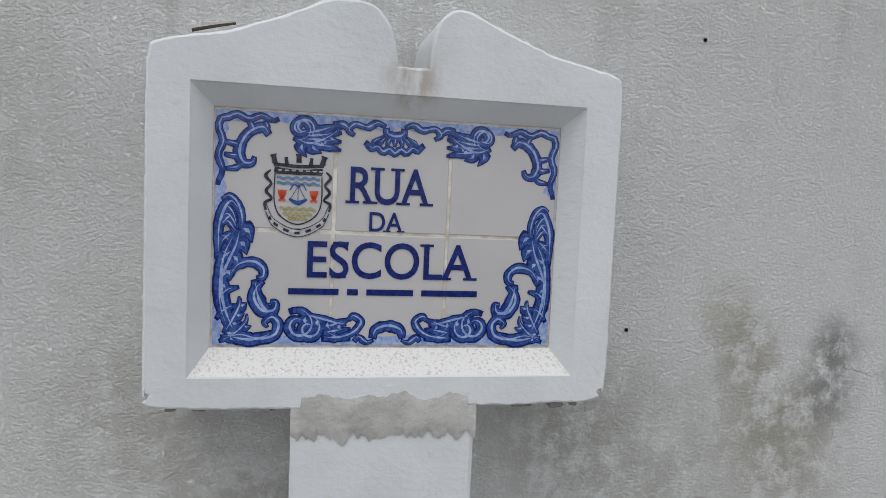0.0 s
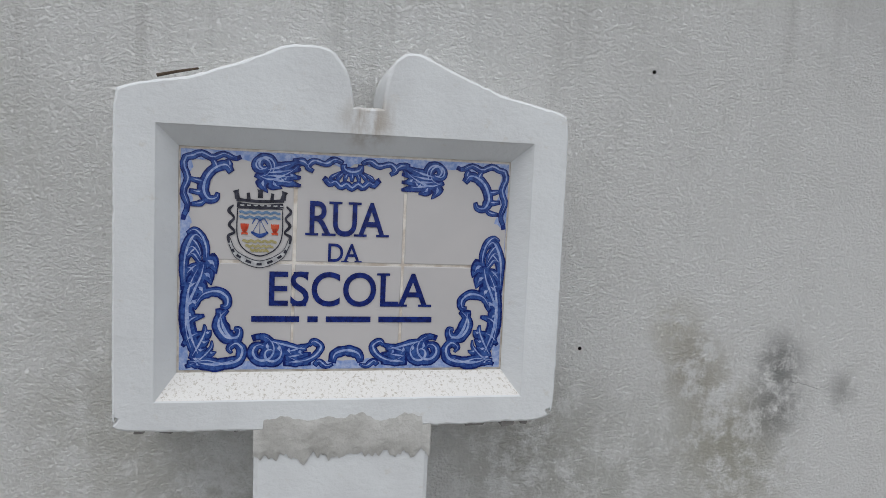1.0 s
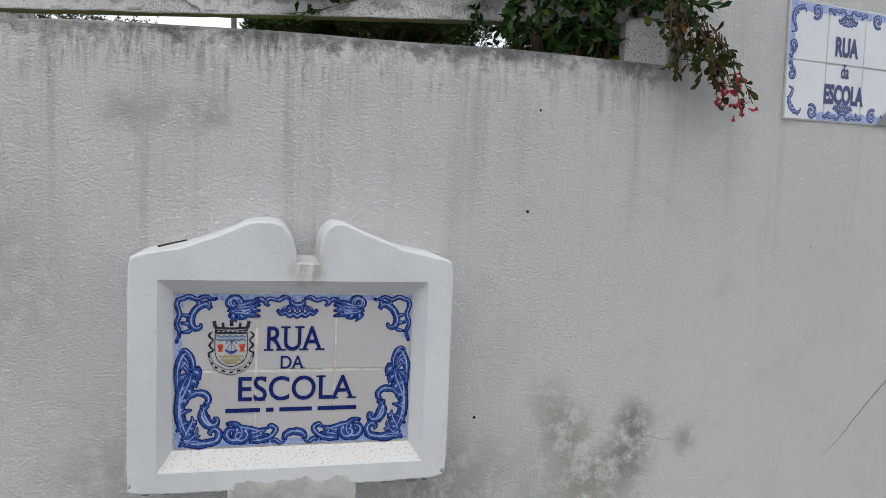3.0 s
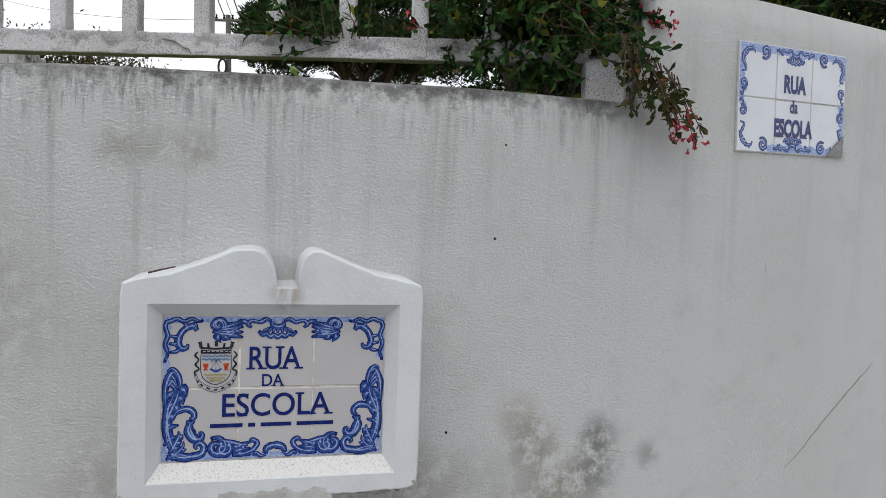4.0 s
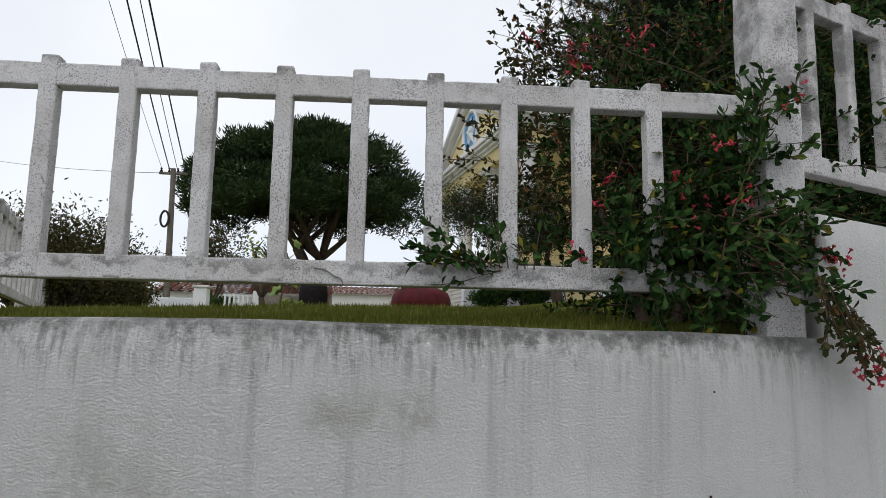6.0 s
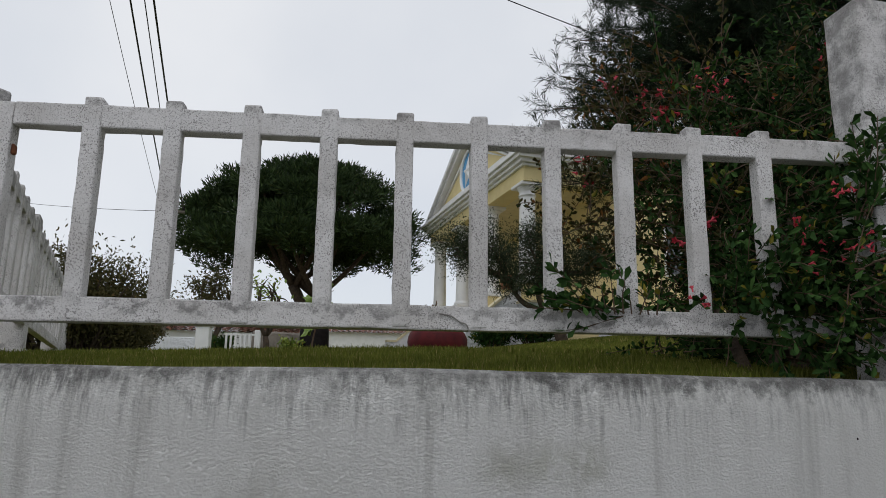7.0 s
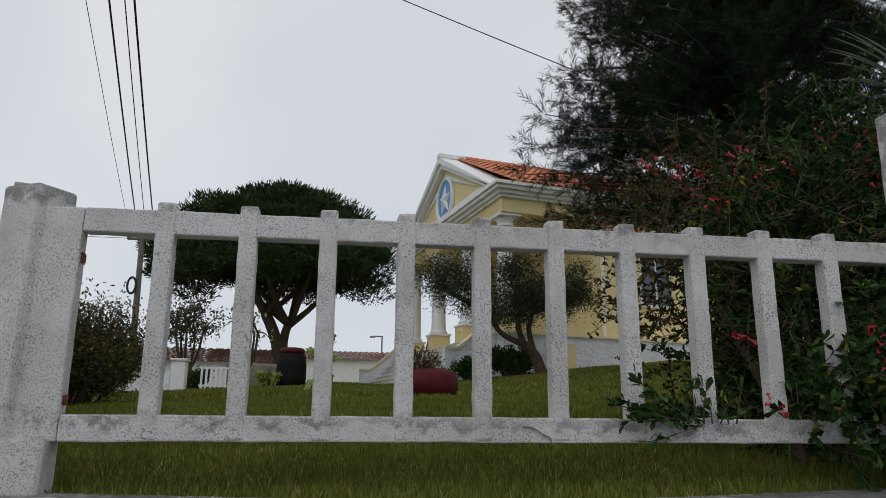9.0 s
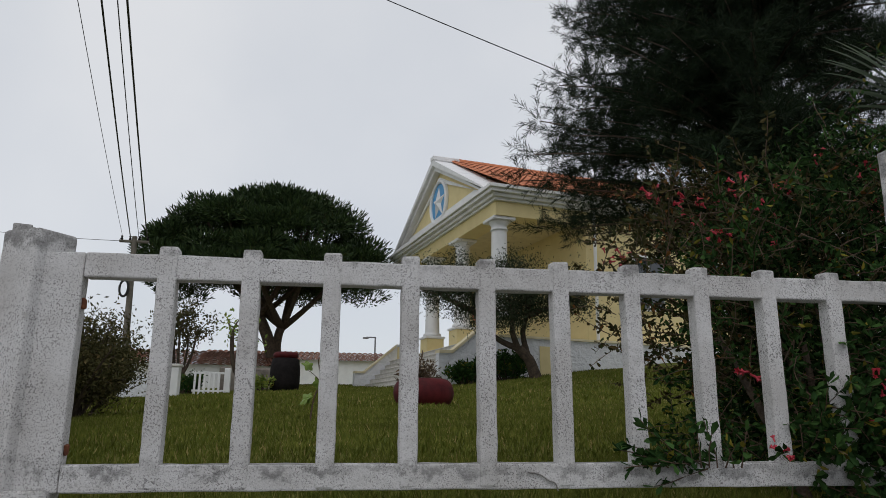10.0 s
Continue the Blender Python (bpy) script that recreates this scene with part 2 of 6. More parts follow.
BARK = simple("brown_bark", (0.10, 0.075, 0.055), (0.05, 0.04, 0.032), 0.95, 14, 1.0, 40, 0.1, 0.02)
CANE = simple("reddish_cane", (0.13, 0.075, 0.05), (0.08, 0.06, 0.04), 0.85, 30)
LEAF = foliage("glossy_shrub_leaf", (0.018, 0.046, 0.012), (0.05, 0.105, 0.026), (0.20, 0.17, 0.025), 0.75, 0.06)
# darker copy of LEAF: the shrub's inner shade is put into its colour
LEAF_D = foliage("shade_toned_shrub_leaf", (0.008, 0.02, 0.006), (0.024, 0.05, 0.013), (0.04, 0.035, 0.015), 0.8, 0.04)
LEAF_B = foliage("bronze_shrub_leaf", (0.035, 0.045, 0.016), (0.085, 0.065, 0.026), (0.25, 0.10, 0.03), 0.75, 0.06)
LEAF_H = foliage("dull_hedge_leaf", (0.05, 0.05, 0.018), (0.095, 0.082, 0.032), (0.14, 0.10, 0.04), 0.8, 0.12)
LEAF_O = foliage("olive_leaf", (0.022, 0.036, 0.016), (0.06, 0.078, 0.04), (0.13, 0.14, 0.08), 0.7, 0.2)
LEAF_Y = foliage("vine_leaf", (0.13, 0.21, 0.03), (0.26, 0.30, 0.05), (0.40, 0.28, 0.04))
NEEDLE = foliage("pine_needle", (0.016, 0.034, 0.010), (0.05, 0.085, 0.024), (0.06, 0.075, 0.024), 0.7, 0.2)
NEEDLE_D = foliage("dark_conifer_needle", (0.008, 0.016, 0.008), (0.02, 0.036, 0.014), (0.035, 0.04, 0.018), 0.8, 0.15)
PALM = foliage("palm_leaf", (0.04, 0.06, 0.03), (0.07, 0.09, 0.05), (0.12, 0.12, 0.06), 0.7, 0.2)
DRY = foliage("dry_brown_leaf", (0.085, 0.055, 0.03), (0.15, 0.10, 0.06), (0.2, 0.15, 0.08))
FLOWER = foliage("red_flower", (0.42, 0.02, 0.045), (0.62, 0.06, 0.09), (0.7, 0.18, 0.15))
GRASS = foliage("grass_blade", (0.095, 0.12, 0.016), (0.18, 0.185, 0.036), (0.38, 0.30, 0.12), 0.8, 0.12)
LAWN = simple("lawn_turf", (0.10, 0.125, 0.018), (0.16, 0.15, 0.04), 0.95, 1.3, 0.8, 45, 0.1, 0.03)
YELLOW = simple("yellow_house_paint", (0.76, 0.64, 0.34), (0.70, 0.58, 0.30), 0.8, 2, 0.15, 60)
CREAM = simple("cream_coping", (0.72, 0.64, 0.43), (0.62, 0.54, 0.36), 0.8, 4)
WHITE = simple("white_house_paint", (0.80, 0.80, 0.80), (0.72, 0.72, 0.72), 0.75, 3)
ROUGHCAST = simple("white_roughcast", (0.74, 0.75, 0.78), (0.66, 0.67, 0.70), 0.9, 3, 1.0, 11, 0.2, 0.05)
STONE = simple("pale_step_stone", (0.62, 0.60, 0.56), (0.50, 0.48, 0.44), 0.8, 5)
TERRA = simple("orange_roof_tile", (0.62, 0.23, 0.11), (0.46, 0.15, 0.075), 0.85, 2.5)
TERRA_O = simple("weathered_roof_tile", (0.33, 0.14, 0.085), (0.20, 0.085, 0.055), 0.9, 2.5)
POT = simple("terracotta_pot", (0.42, 0.16, 0.08), (0.34, 0.12, 0.06), 0.8, 10)
SKYBLUE = simple("sky_blue_paint", (0.10, 0.34, 0.62), (0.09, 0.30, 0.56), 0.6, 3)
OXBLOOD = simple("oxblood_painted_rubber", (0.10, 0.013, 0.015), (0.055, 0.010, 0.012), 0.65, 9, 0.5, 30, 0.15)
BLACK = simple("black_rubber", (0.010, 0.009, 0.009), (0.018, 0.015, 0.015), 0.85, 12, 0.3, 40, 0.1)
RUST = simple("rusted_iron", (0.20, 0.07, 0.03), (0.10, 0.035, 0.02), 0.9, 60)
WOODPOLE = simple("grey_pole_timber", (0.17, 0.15, 0.125), (0.11, 0.10, 0.085), 0.9, 6, 0.4, 30)
CABLE = simple("black_cable", (0.012, 0.012, 0.013), (0.02, 0.02, 0.02), 0.6, 5)
LAMPGREY = simple("grey_lamp_metal", (0.20, 0.21, 0.22), (0.16, 0.17, 0.18), 0.5, 5)
GLASS = simple("dark_window_glass", (0.04, 0.05, 0.06), (0.06, 0.07, 0.08), 0.08, 1, spec=0.7)
STONEWALL = simple("grey_rubble_stone", (0.26, 0.23, 0.20), (0.16, 0.14, 0.125), 0.95, 3, 1.0, 9, 0.1, 0.05)


# ---- mesh helpers ----
def mesh_of(name, bm, mat, smooth=False):
    me = bpy.data.meshes.new(name)
    bm.normal_update()
    bm.to_mesh(me)
    bm.free()
    if mat:
        me.materials.append(mat)
    if smooth:
        for f in me.polygons:
            f.use_smooth = True
    return me


def part(name, bm, mat, parent, label="", smooth=False):
    ob = new(name, mesh_of(name, bm, mat, smooth))
    ob.parent = parent
    return tagged(ob, label)


def solo(name, bm, mat, label, category, kind="", group="", smooth=False):
    return tagged(new(name, mesh_of(name, bm, mat, smooth)), label, category, group, kind)


def thing(name, m, label, category, group="", kind=""):
    ob = new(name)
    ob.matrix_world = m
    return tagged(ob, label, category, group, kind)


def box(bm, x0, x1, y0, y1, z0, z1, bevel=0.0, m=None, seg=1):
    r = bmesh.ops.create_cube(bm, size=1)
    vs = r["verts"]
    for v in vs:
        v.co = Vector(((x0 + x1) / 2 + v.co.x * (x1 - x0), (y0 + y1) / 2 + v.co.y * (y1 - y0), (z0 + z1) / 2 + v.co.z * (z1 - z0)))
    if bevel:
        es = list({e for v in vs for e in v.link_edges})
        out = bmesh.ops.bevel(bm, geom=es, offset=bevel, segments=seg, affect="EDGES", profile=0.5)
        vs = list({v for f in out["faces"] for v in f.verts} | {v for v in vs if v.is_valid})
    if m is not None:
        bmesh.ops.transform(bm, matrix=m, verts=vs)
    return bm


def boxes(*dims, bevel=0.0):
    bm = bmesh.new()
    for d in dims:
        box(bm, *d, bevel=bevel)
    return bm


def roughen(bm, amount, scale=12.0, seed=0.0):
    """Uneven edges of hand-worked concrete and plaster."""
    for v in bm.verts:
        n = noise.noise_vector(v.co * scale + Vector((seed, seed * 2, 0)))
        v.co += n * amount
    return bm


def prism(bm, pts, y0, y1):
    """The outline pts (x, z) drawn out from y0 (front) to y1 (back)."""
    a = [bm.verts.new((x, y0, z)) for x, z in pts]
    b = [bm.verts.new((x, y1, z)) for x, z in pts]
    n = len(pts)
    bm.faces.new(a)
    bm.faces.new(b[::-1])
    for i in range(n):
        bm.faces.new((a[i], b[i], b[(i + 1) % n], a[(i + 1) % n]))
    return bm


def spline(pts, steps=10):
    """A smooth line through a few points (Catmull-Rom)."""
    p = [Vector(q) for q in pts]
    p = [2 * p[0] - p[1]] + p + [2 * p[-1] - p[-2]]
    out = []
    for i in range(1, len(p) - 2):
        for s in range(steps):
            t = s / steps
            out.append(0.5 * ((2 * p[i]) + (p[i + 1] - p[i - 1]) * t + (2 * p[i - 1] - 5 * p[i] + 4 * p[i + 1] - p[i + 2]) * t * t
                              + (3 * p[i] - 3 * p[i + 1] + p[i + 2] - p[i - 1]) * t ** 3))
    out.append(p[-2])
    return out


def tube(bm, pts, r0, r1=None, sides=6, cap=True):
    """A tapered tube along pts."""
    r1 = r0 if r1 is None else r1
    rings, n = [], len(pts)
    for i, p in enumerate(pts):
        p = Vector(p)
        d = (Vector(pts[min(i + 1, n - 1)]) - Vector(pts[max(i - 1, 0)]))
        d = d.normalized() if d.length > 1e-9 else Vector((0, 0, 1))
        a = d.cross(Vector((0.31, 0.17, 0.93)))
        a = a.normalized() if a.length > 1e-4 else Vector((1, 0, 0))
        b = d.cross(a)
        r = r0 + (r1 - r0) * i / max(1, n - 1)
        rings.append([bm.verts.new(p + (a * math.cos(2 * math.pi * k / sides) + b * math.sin(2 * math.pi * k / sides)) * r) for k in range(sides)])
    for u, v in zip(rings, rings[1:]):
        for k in range(sides):
            bm.faces.new((u[k], u[(k + 1) % sides], v[(k + 1) % sides], v[k]))
    if cap:
        bm.faces.new(rings[0][::-1])
        bm.faces.new(rings[-1])
    return bm


def lathe(bm, prof, sides=24, m=None):
    """A turned shape from (radius, z) pairs."""
    rings = [[bm.verts.new((r * math.cos(2 * math.pi * k / sides), r * math.sin(2 * math.pi * k / sides), z)) for k in range(sides)] for r, z in prof]
    for u, v in zip(rings, rings[1:]):
        for k in range(sides):
            bm.faces.new((u[k], u[(k + 1) % sides], v[(k + 1) % sides], v[k]))
    bm.faces.new(rings[0][::-1])
    bm.faces.new(rings[-1])
    if m is not None:
        bmesh.ops.transform(bm, matrix=m, verts=[v for r in rings for v in r])
    return bm


RNG = np.random.default_rng(7)


def unit(n):
    v = RNG.normal(size=(n, 3))
    return v / np.linalg.norm(v, axis=1, keepdims=True)


def broad(name, base, along, length, width, mat, parent=None, fold=0.3):
    """Rounded leaves, widest past their middle, each folded on its midrib."""
    n = len(base)
    along = along / np.linalg.norm(along, axis=1, keepdims=True)
    side = np.cross(along, unit(n))
    side /= np.linalg.norm(side, axis=1, keepdims=True)
    up = np.cross(side, along)
    L = np.broadcast_to(np.asarray(length, float), (n,))[:, None]
    W = np.broadcast_to(np.asarray(width, float), (n,))[:, None] / 2
    def pt(t, s):
        return base + along * L * t + side * W * s + up * (W * fold * abs(s) - L * 0.12 * t * t)
    v = np.stack([pt(0, 0), pt(0.35, 0.62), pt(0.72, 1.0), pt(1.0, 0.0), pt(0.72, -1.0), pt(0.35, -0.62), pt(0.6, 0.0)], axis=1).reshape(-1, 3)
    i = np.arange(n)[:, None] * 7
    quads = np.concatenate([i + np.array([[0, 1, 2, 6]]), i + np.array([[0, 6, 4, 5]]), i + np.array([[6, 2, 3, 4]])], axis=1).reshape(-1, 4)
    me = bpy.data.meshes.new(name)
    me.from_pydata(v.tolist(), [], quads.tolist())
    me.materials.append(mat)
    ob = new(name, me)
    ob.parent = parent
    return ob


def blades(name, base, along, length, width, mat, parent=None, fold=0.25, round_tip=0.45):
    """Many leaves in one mesh: each a folded blade from base along a way; widest at round_tip of its length."""
    n = len(base)
    along = along / np.linalg.norm(along, axis=1, keepdims=True)
    side = np.cross(along, unit(n))
    side /= np.linalg.norm(side, axis=1, keepdims=True)
    up = np.cross(side, along)
    L = np.broadcast_to(np.asarray(length, float), (n,))[:, None]
    W = np.broadcast_to(np.asarray(width, float), (n,))[:, None] / 2
    mid = base + along * L * round_tip
    v = np.stack([base, mid + side * W + up * W * fold, base + along * L, mid - side * W + up * W * fold], axis=1).reshape(-1, 3)
    i = np.arange(n)[:, None] * 4
    f = np.concatenate([i + np.array([[0, 1, 2]]), i + np.array([[0, 2, 3]])], axis=1).reshape(-1, 3)
    me = bpy.data.meshes.new(name)
    me.from_pydata(v.tolist(), [], f.tolist())
    me.materials.append(mat)
    ob = new(name, me)
    ob.parent = parent
    return ob


def hang(ob, parent):
    ob.parent = parent
    return ob


# ---- the lie of the land ----
def softplus(v):
    return math.log1p(math.exp(min(v, 40.0)))


def wall_y(x):
    """The street face of the bent garden wall, in plan."""
    return (0.87 + 0.05 * (x + 0.48) + 0.05 * (softplus((x + 0.45) / 0.2) - 0.62) + 0.05 * softplus((x - 0.75) / 0.2)
            + 0.05 * softplus((-x - 0.62) / 0.15))


def wall_top(x):
    return 1.717 + 0.008 * (max(x, -1.5) + 0.5)


def land(x, y):
    """The lawn climbs away from the wall, and a little towards the house."""
    z = 1.716 + 0.008 * (x + 0.5) * max(0.0, 1 - (y - 1.4) / 4) + 0.066 * (min(max(y, 0.9), 8.0) - 1.3) + 0.056 * (min(max(y - 8.0, 0.0), 24.0))
    z += 0.12 * max(0.0, min(x, 8.0) - 0.3) * min(1.0, max(0.0, (y - 3) / 9))
    z -= 0.05 * max(0.0, min(-x, 8.0) - 1.5) * min(1.0, max(0.0, (y - 1.4) / 5))
    swell = max(0.0, 1 - ((x - 0.15 - 0.12 * (y - 1.4)) / 2.1) ** 2) * min(1.0, max(0.0, (y - 1.4) / 1.3)) * max(0.0, min(1.0, (9.0 - y) / 5.0))
    return z + 0.055 * swell + 0.015 * noise.noise(Vector((x * 0.8, y * 0.8, 0)))

# ---- street, garden wall, ground ----
def strip_wall(name, xs, top, bottom, thick, label):
    """A wall that follows wall_y, with a fine skin on its face."""
    bm = bmesh.new()
    nz = 26
    cols = []
    for x in xs:
        y, t = wall_y(x), top(x)
        wob = 0.004 * noise.noise(Vector((x * 3, 0.3, t)))
        face = [bm.verts.new((x, y + 0.006 * min(1.0, abs(x - 0.7347) / 0.09) * noise.noise(Vector((x * 2.3, 0, (bottom + (t - bottom) * k / nz) * 2.3))) + (0.012 if k == nz else 0), bottom + (t - bottom) * k / nz + (wob if k == nz else 0))) for k in range(nz + 1)]
        face += [bm.verts.new((x, y + 0.028, t + 0.008 + wob)), bm.verts.new((x, y + thick, t + 0.008)), bm.verts.new((x, y + thick, bottom))]
        cols.append(face)
    for a, b in zip(cols, cols[1:]):
        for k in range(len(a) - 1):
            bm.faces.new((a[k], b[k], b[k + 1], a[k + 1]))
    bm.faces.new(cols[0][::-1])
    bm.faces.new(cols[-1])
    ob = solo(name, bm, WALL, label, "wall", "structure")
    for f in ob.data.polygons:
        f.use_smooth = abs(f.normal.y) > 0.8
    return ob


xs_all = [-6 + 0.06 * k for k in range(112)] + [0.7345, 0.735] + [0.78 + 0.06 * k for k in range(90)]
strip_wall("wall_south", xs_all, lambda x: wall_top(x) if x < 0.7348 else 2.05 + 0.004 * (x - 0.74), -0.02, 0.25, "white plastered garden wall with a step in its top, grey rain streaks, cracks and mould")

grid_x = [-300, -120, -60, -30, -18, -12] + [-9 + 0.75 * k for k in range(33)] + [19, 26, 40, 80, 160, 300]
grid_y = [1.0, 1.4, 1.9] + [2.5 + 0.75 * k for k in range(44)] + [38, 45, 60, 100, 200, 500]
bm = bmesh.new()
rows = []
for y in grid_y:
    rows.append([bm.verts.new((x, max(y, wall_y(min(max(x, -6), 6)) + 0.15) if y < 4 else y, land(x, y) - (0.0 if y < 40 else 0.012 * (y - 40)))) for x in grid_x])
for a, b in zip(rows, rows[1:]):
    for k in range(len(a) - 1):
        bm.faces.new((a[k], a[k + 1], b[k + 1], b[k]))
solo("ground", bm, LAWN, "gently rising green lawn behind the garden wall", "lawn", "structure", smooth=True)

solo("road", boxes((-60, 60, -9.0, -0.95, -0.3, -0.11)), ASPHALT, "dark asphalt road of the street", "road", "structure")
solo("pavement", boxes((-60, 60, -0.9, 8.0, -0.3, 0.0)), PAVE, "pale stone pavement along the garden wall", "pavement", "structure")
solo("kerb", boxes((-60, 60, -0.95, -0.9, -0.3, 0.0)), PAVE, "stone kerb between road and pavement", "kerb", "structure")
solo("wall_opposite", boxes((-40, 40, -9.4, -9.1, -0.3, 2.2)), RENDER, "plain white wall across the street", "wall", "structure")

# a long hairline crack and small old cracks in the plaster
def crack(name, pts, w, label):
    bm = bmesh.new()
    line = []
    for i, (x, z) in enumerate(pts):
        line.append((x, z))
        if i < len(pts) - 1:
            x2, z2 = pts[i + 1]
            for k in range(1, 8):
                t = k / 8
                line.append((x + (x2 - x) * t + 0.005 * noise.noise(Vector((x * 9 + t * 7, z, 1))), z + (z2 - z) * t + 0.006 * noise.noise(Vector((z * 9 + t * 7, x, 5)))))
    tube(bm, [(x, wall_y(x) + 0.0005, z) for x, z in line], w, w * 0.6, 5)
    return solo(name, bm, MORTAR_D, label, "crack", "structure")


MORTAR_D = simple("crack_shadow_dirt", (0.17, 0.16, 0.15), (0.26, 0.25, 0.235), 0.95, 40)
crack("trim_crack_long", [(1.83, 1.17), (1.587, 0.964), (1.46, 0.86), (1.335, 0.748), (1.23, 0.675), (1.13, 0.597), (1.0, 0.45)], 0.0013, "long thin crack running across the white wall")
crack("trim_crack_short", [(1.05, 1.61), (1.052, 1.53), (1.063, 1.465), (1.12, 1.40), (1.162, 1.361), (1.17, 1.30)], 0.0020, "short crack in the white wall below the tiles")
crack("trim_crack_low", [(0.69, 0.84), (0.74, 0.825), (0.80, 0.816), (0.84, 0.79)], 0.0008, "small crack in the mouldy plaster")

# two nails and chips in the wall
for x, z, r in ((0.377, 1.377, 0.0036), (0.2775, 0.911, 0.0034), (0.395, 1.602, 0.003)):
    bm = bmesh.new()
    lathe(bm, [(r, 0.0), (r * 0.9, 0.003), (r * 0.3, 0.0045)], 8, pose(x, wall_y(x) + 0.001, z, 90))
    solo("nail", bm, BLACK, "rusty dark nail head driven into the plaster", "nail")


# ---- masonry surround of the large sign ----
A1 = 15.1
SIGN = pose(-0.077, 0.8415, 1.0605, 0, 0, A1)
surround = thing("sign_surround", SIGN, "white rendered masonry surround with a broken gable on a pedestal", "sign surround")


def flat(pts, steps=9):
    return [(p.x, p.y) for p in spline([(x, z, 0) for x, z in pts], steps)]


def half_gable(s):
    pts = [(0.300, 0.160), (0.298, 0.205), (0.285, 0.222), (0.205, 0.240), (0.130, 0.268), (0.090, 0.286), (0.066, 0.286), (0.050, 0.274), (0.040, 0.250), (0.034, 0.214)]
    return [(s * x, z) for x, z in pts]


def surround_ring():
    """Outer sides, rounded rim, front face round the opening, bevelled reveal."""
    right = half_gable(1)
    left = [(-0.002, 0.212), (-0.009, 0.248), (-0.022, 0.272), (-0.042, 0.286)] + half_gable(-1)[5::-1]
    right[-1] = (0.036, 0.212)
    outer = flat(right, 5) + flat(left, 5) + flat([(-0.300, 0.05), (-0.300, -0.185), (-0.294, -0.203), (-0.272, -0.222), (0.0, -0.224), (0.265, -0.220), (0.290, -0.203), (0.300, -0.185), (0.300, 0.05)], 5)
    bm = bmesh.new()
    fine, n = [], len(outer)
    for i in range(n):
        (x0, z0), (x1, z1) = outer[i], outer[(i + 1) % n]
        k = max(1, int(math.hypot(x1 - x0, z1 - z0) / 0.007))
        fine += [(x0 + (x1 - x0) * j / k, z0 + (z1 - z0) * j / k) for j in range(k)]
    fo = [(x * (1 + 0.003 * noise.noise(Vector((x * 70, 0, z * 70)))), z + 0.0014 * noise.noise(Vector((x * 70, 5, z * 70))) + 0.0008 * noise.noise(Vector((x * 190, 5, z * 190)))) for x, z in fine]
    front, m = -0.031, len(fo)

    def ring(pts, y):
        return [bm.verts.new((x, y, z)) for x, z in pts]

    def shrink(d):
        out = []
        for i in range(m):
            (x0, z0), (x1, z1) = fo[i - 2], fo[(i + 2) % m]
            L = math.hypot(x1 - x0, z1 - z0) or 1
            k = d * (1 + 0.5 * noise.noise(Vector((fo[i][0] * 90, 9, fo[i][1] * 90))))
            out.append((fo[i][0] - (z1 - z0) / L * k, fo[i][1] + (x1 - x0) / L * k))
        return out

    def rect(hw, top, bot):
        c = [(hw, bot), (hw, top), (-hw, top), (-hw, bot)]
        return [(c[s][0] + (c[(s + 1) % 4][0] - c[s][0]) * j / 16, c[s][1] + (c[(s + 1) % 4][1] - c[s][1]) * j / 16) for s in range(4) for j in range(16)]
    rings = [ring(fo, 0.19), ring(fo, front + 0.006), ring(shrink(0.0015), front + 0.002), ring(shrink(0.004), front)]
    hole = [ring(rect(0.249, 0.177, -0.183), front), ring(rect(0.2475, 0.1755, -0.1815), front + 0.003), ring(rect(0.2255, 0.151, -0.151), 0.0)]
    for grp in (rings, hole):
        for a, b in zip(grp, grp[1:]):
            q = len(a)
            for i in range(q):
                j = (i + 1) % q
                f = bm.faces.new((a[i], a[j], b[j], b[i]))
                if grp is hole and b is hole[2] and max(a[i].co.z, a[j].co.z) < -0.17:
                    f.material_index = 1
    es = []
    for loop in (rings[-1], hole[0]):
        for i in range(len(loop)):
            es.append(bm.edges.get((loop[i], loop[(i + 1) % len(loop)])) or bm.edges.new((loop[i], loop[(i + 1) % len(loop)])))
    bmesh.ops.triangle_fill(bm, use_beauty=True, use_dissolve=False, edges=es, normal=(0, -1, 0))
    bmesh.ops.recalc_face_normals(bm, faces=bm.faces[:])
    return bm


fr = part("frame", surround_ring(), RENDER, surround, "white frame with a split gable, chipped rim")
fr.data.materials.append(SILL)
bm = bmesh.new()
box(bm, -0.122, 0.118, -0.028, 0.19, -1.075, -0.19, 0.006)
part("pedestal", bm, RENDER, surround, "white rendered pedestal")


def mortar_band():
    """The ragged grey mortar between frame and pedestal."""
    bm = bmesh.new()
    n = 150
    top, bot = [], []
    for i in range(n + 1):
        x = -0.1225 + 0.241 * i / n
        e = min(i, n - i) / n
        top.append((x, -0.203 + 0.012 * noise.noise(Vector((x * 30, 1, 0))) + 0.004 * noise.noise(Vector((x * 110, 1, 0))) - (0.016 if e < 0.05 else 0)))
        bot.append((x, -0.262 + 0.014 * noise.noise(Vector((x * 26, 7, 0))) + 0.010 * noise.noise(Vector((x * 80, 7, 0))) + 0.006 * noise.noise(Vector((x * 200, 7, 0)))))
    rows = 6
    grid = []
    for i in range(n + 1):
        col = []
        for k in range(rows + 1):
            t = k / rows
            x = top[i][0]
            z = top[i][1] + (bot[i][1] - top[i][1]) * t
            y = -0.0325 + 0.0014 * noise.noise(Vector((x * 25, 2, z * 90)))
            col.append(bm.verts.new((x, y if 0 < k < rows else -0.0295, z)))
        grid.append(col)
    for a, b in zip(grid, grid[1:]):
        for k in range(rows):
            bm.faces.new((a[k], a[k + 1], b[k + 1], b[k]))
    return bm


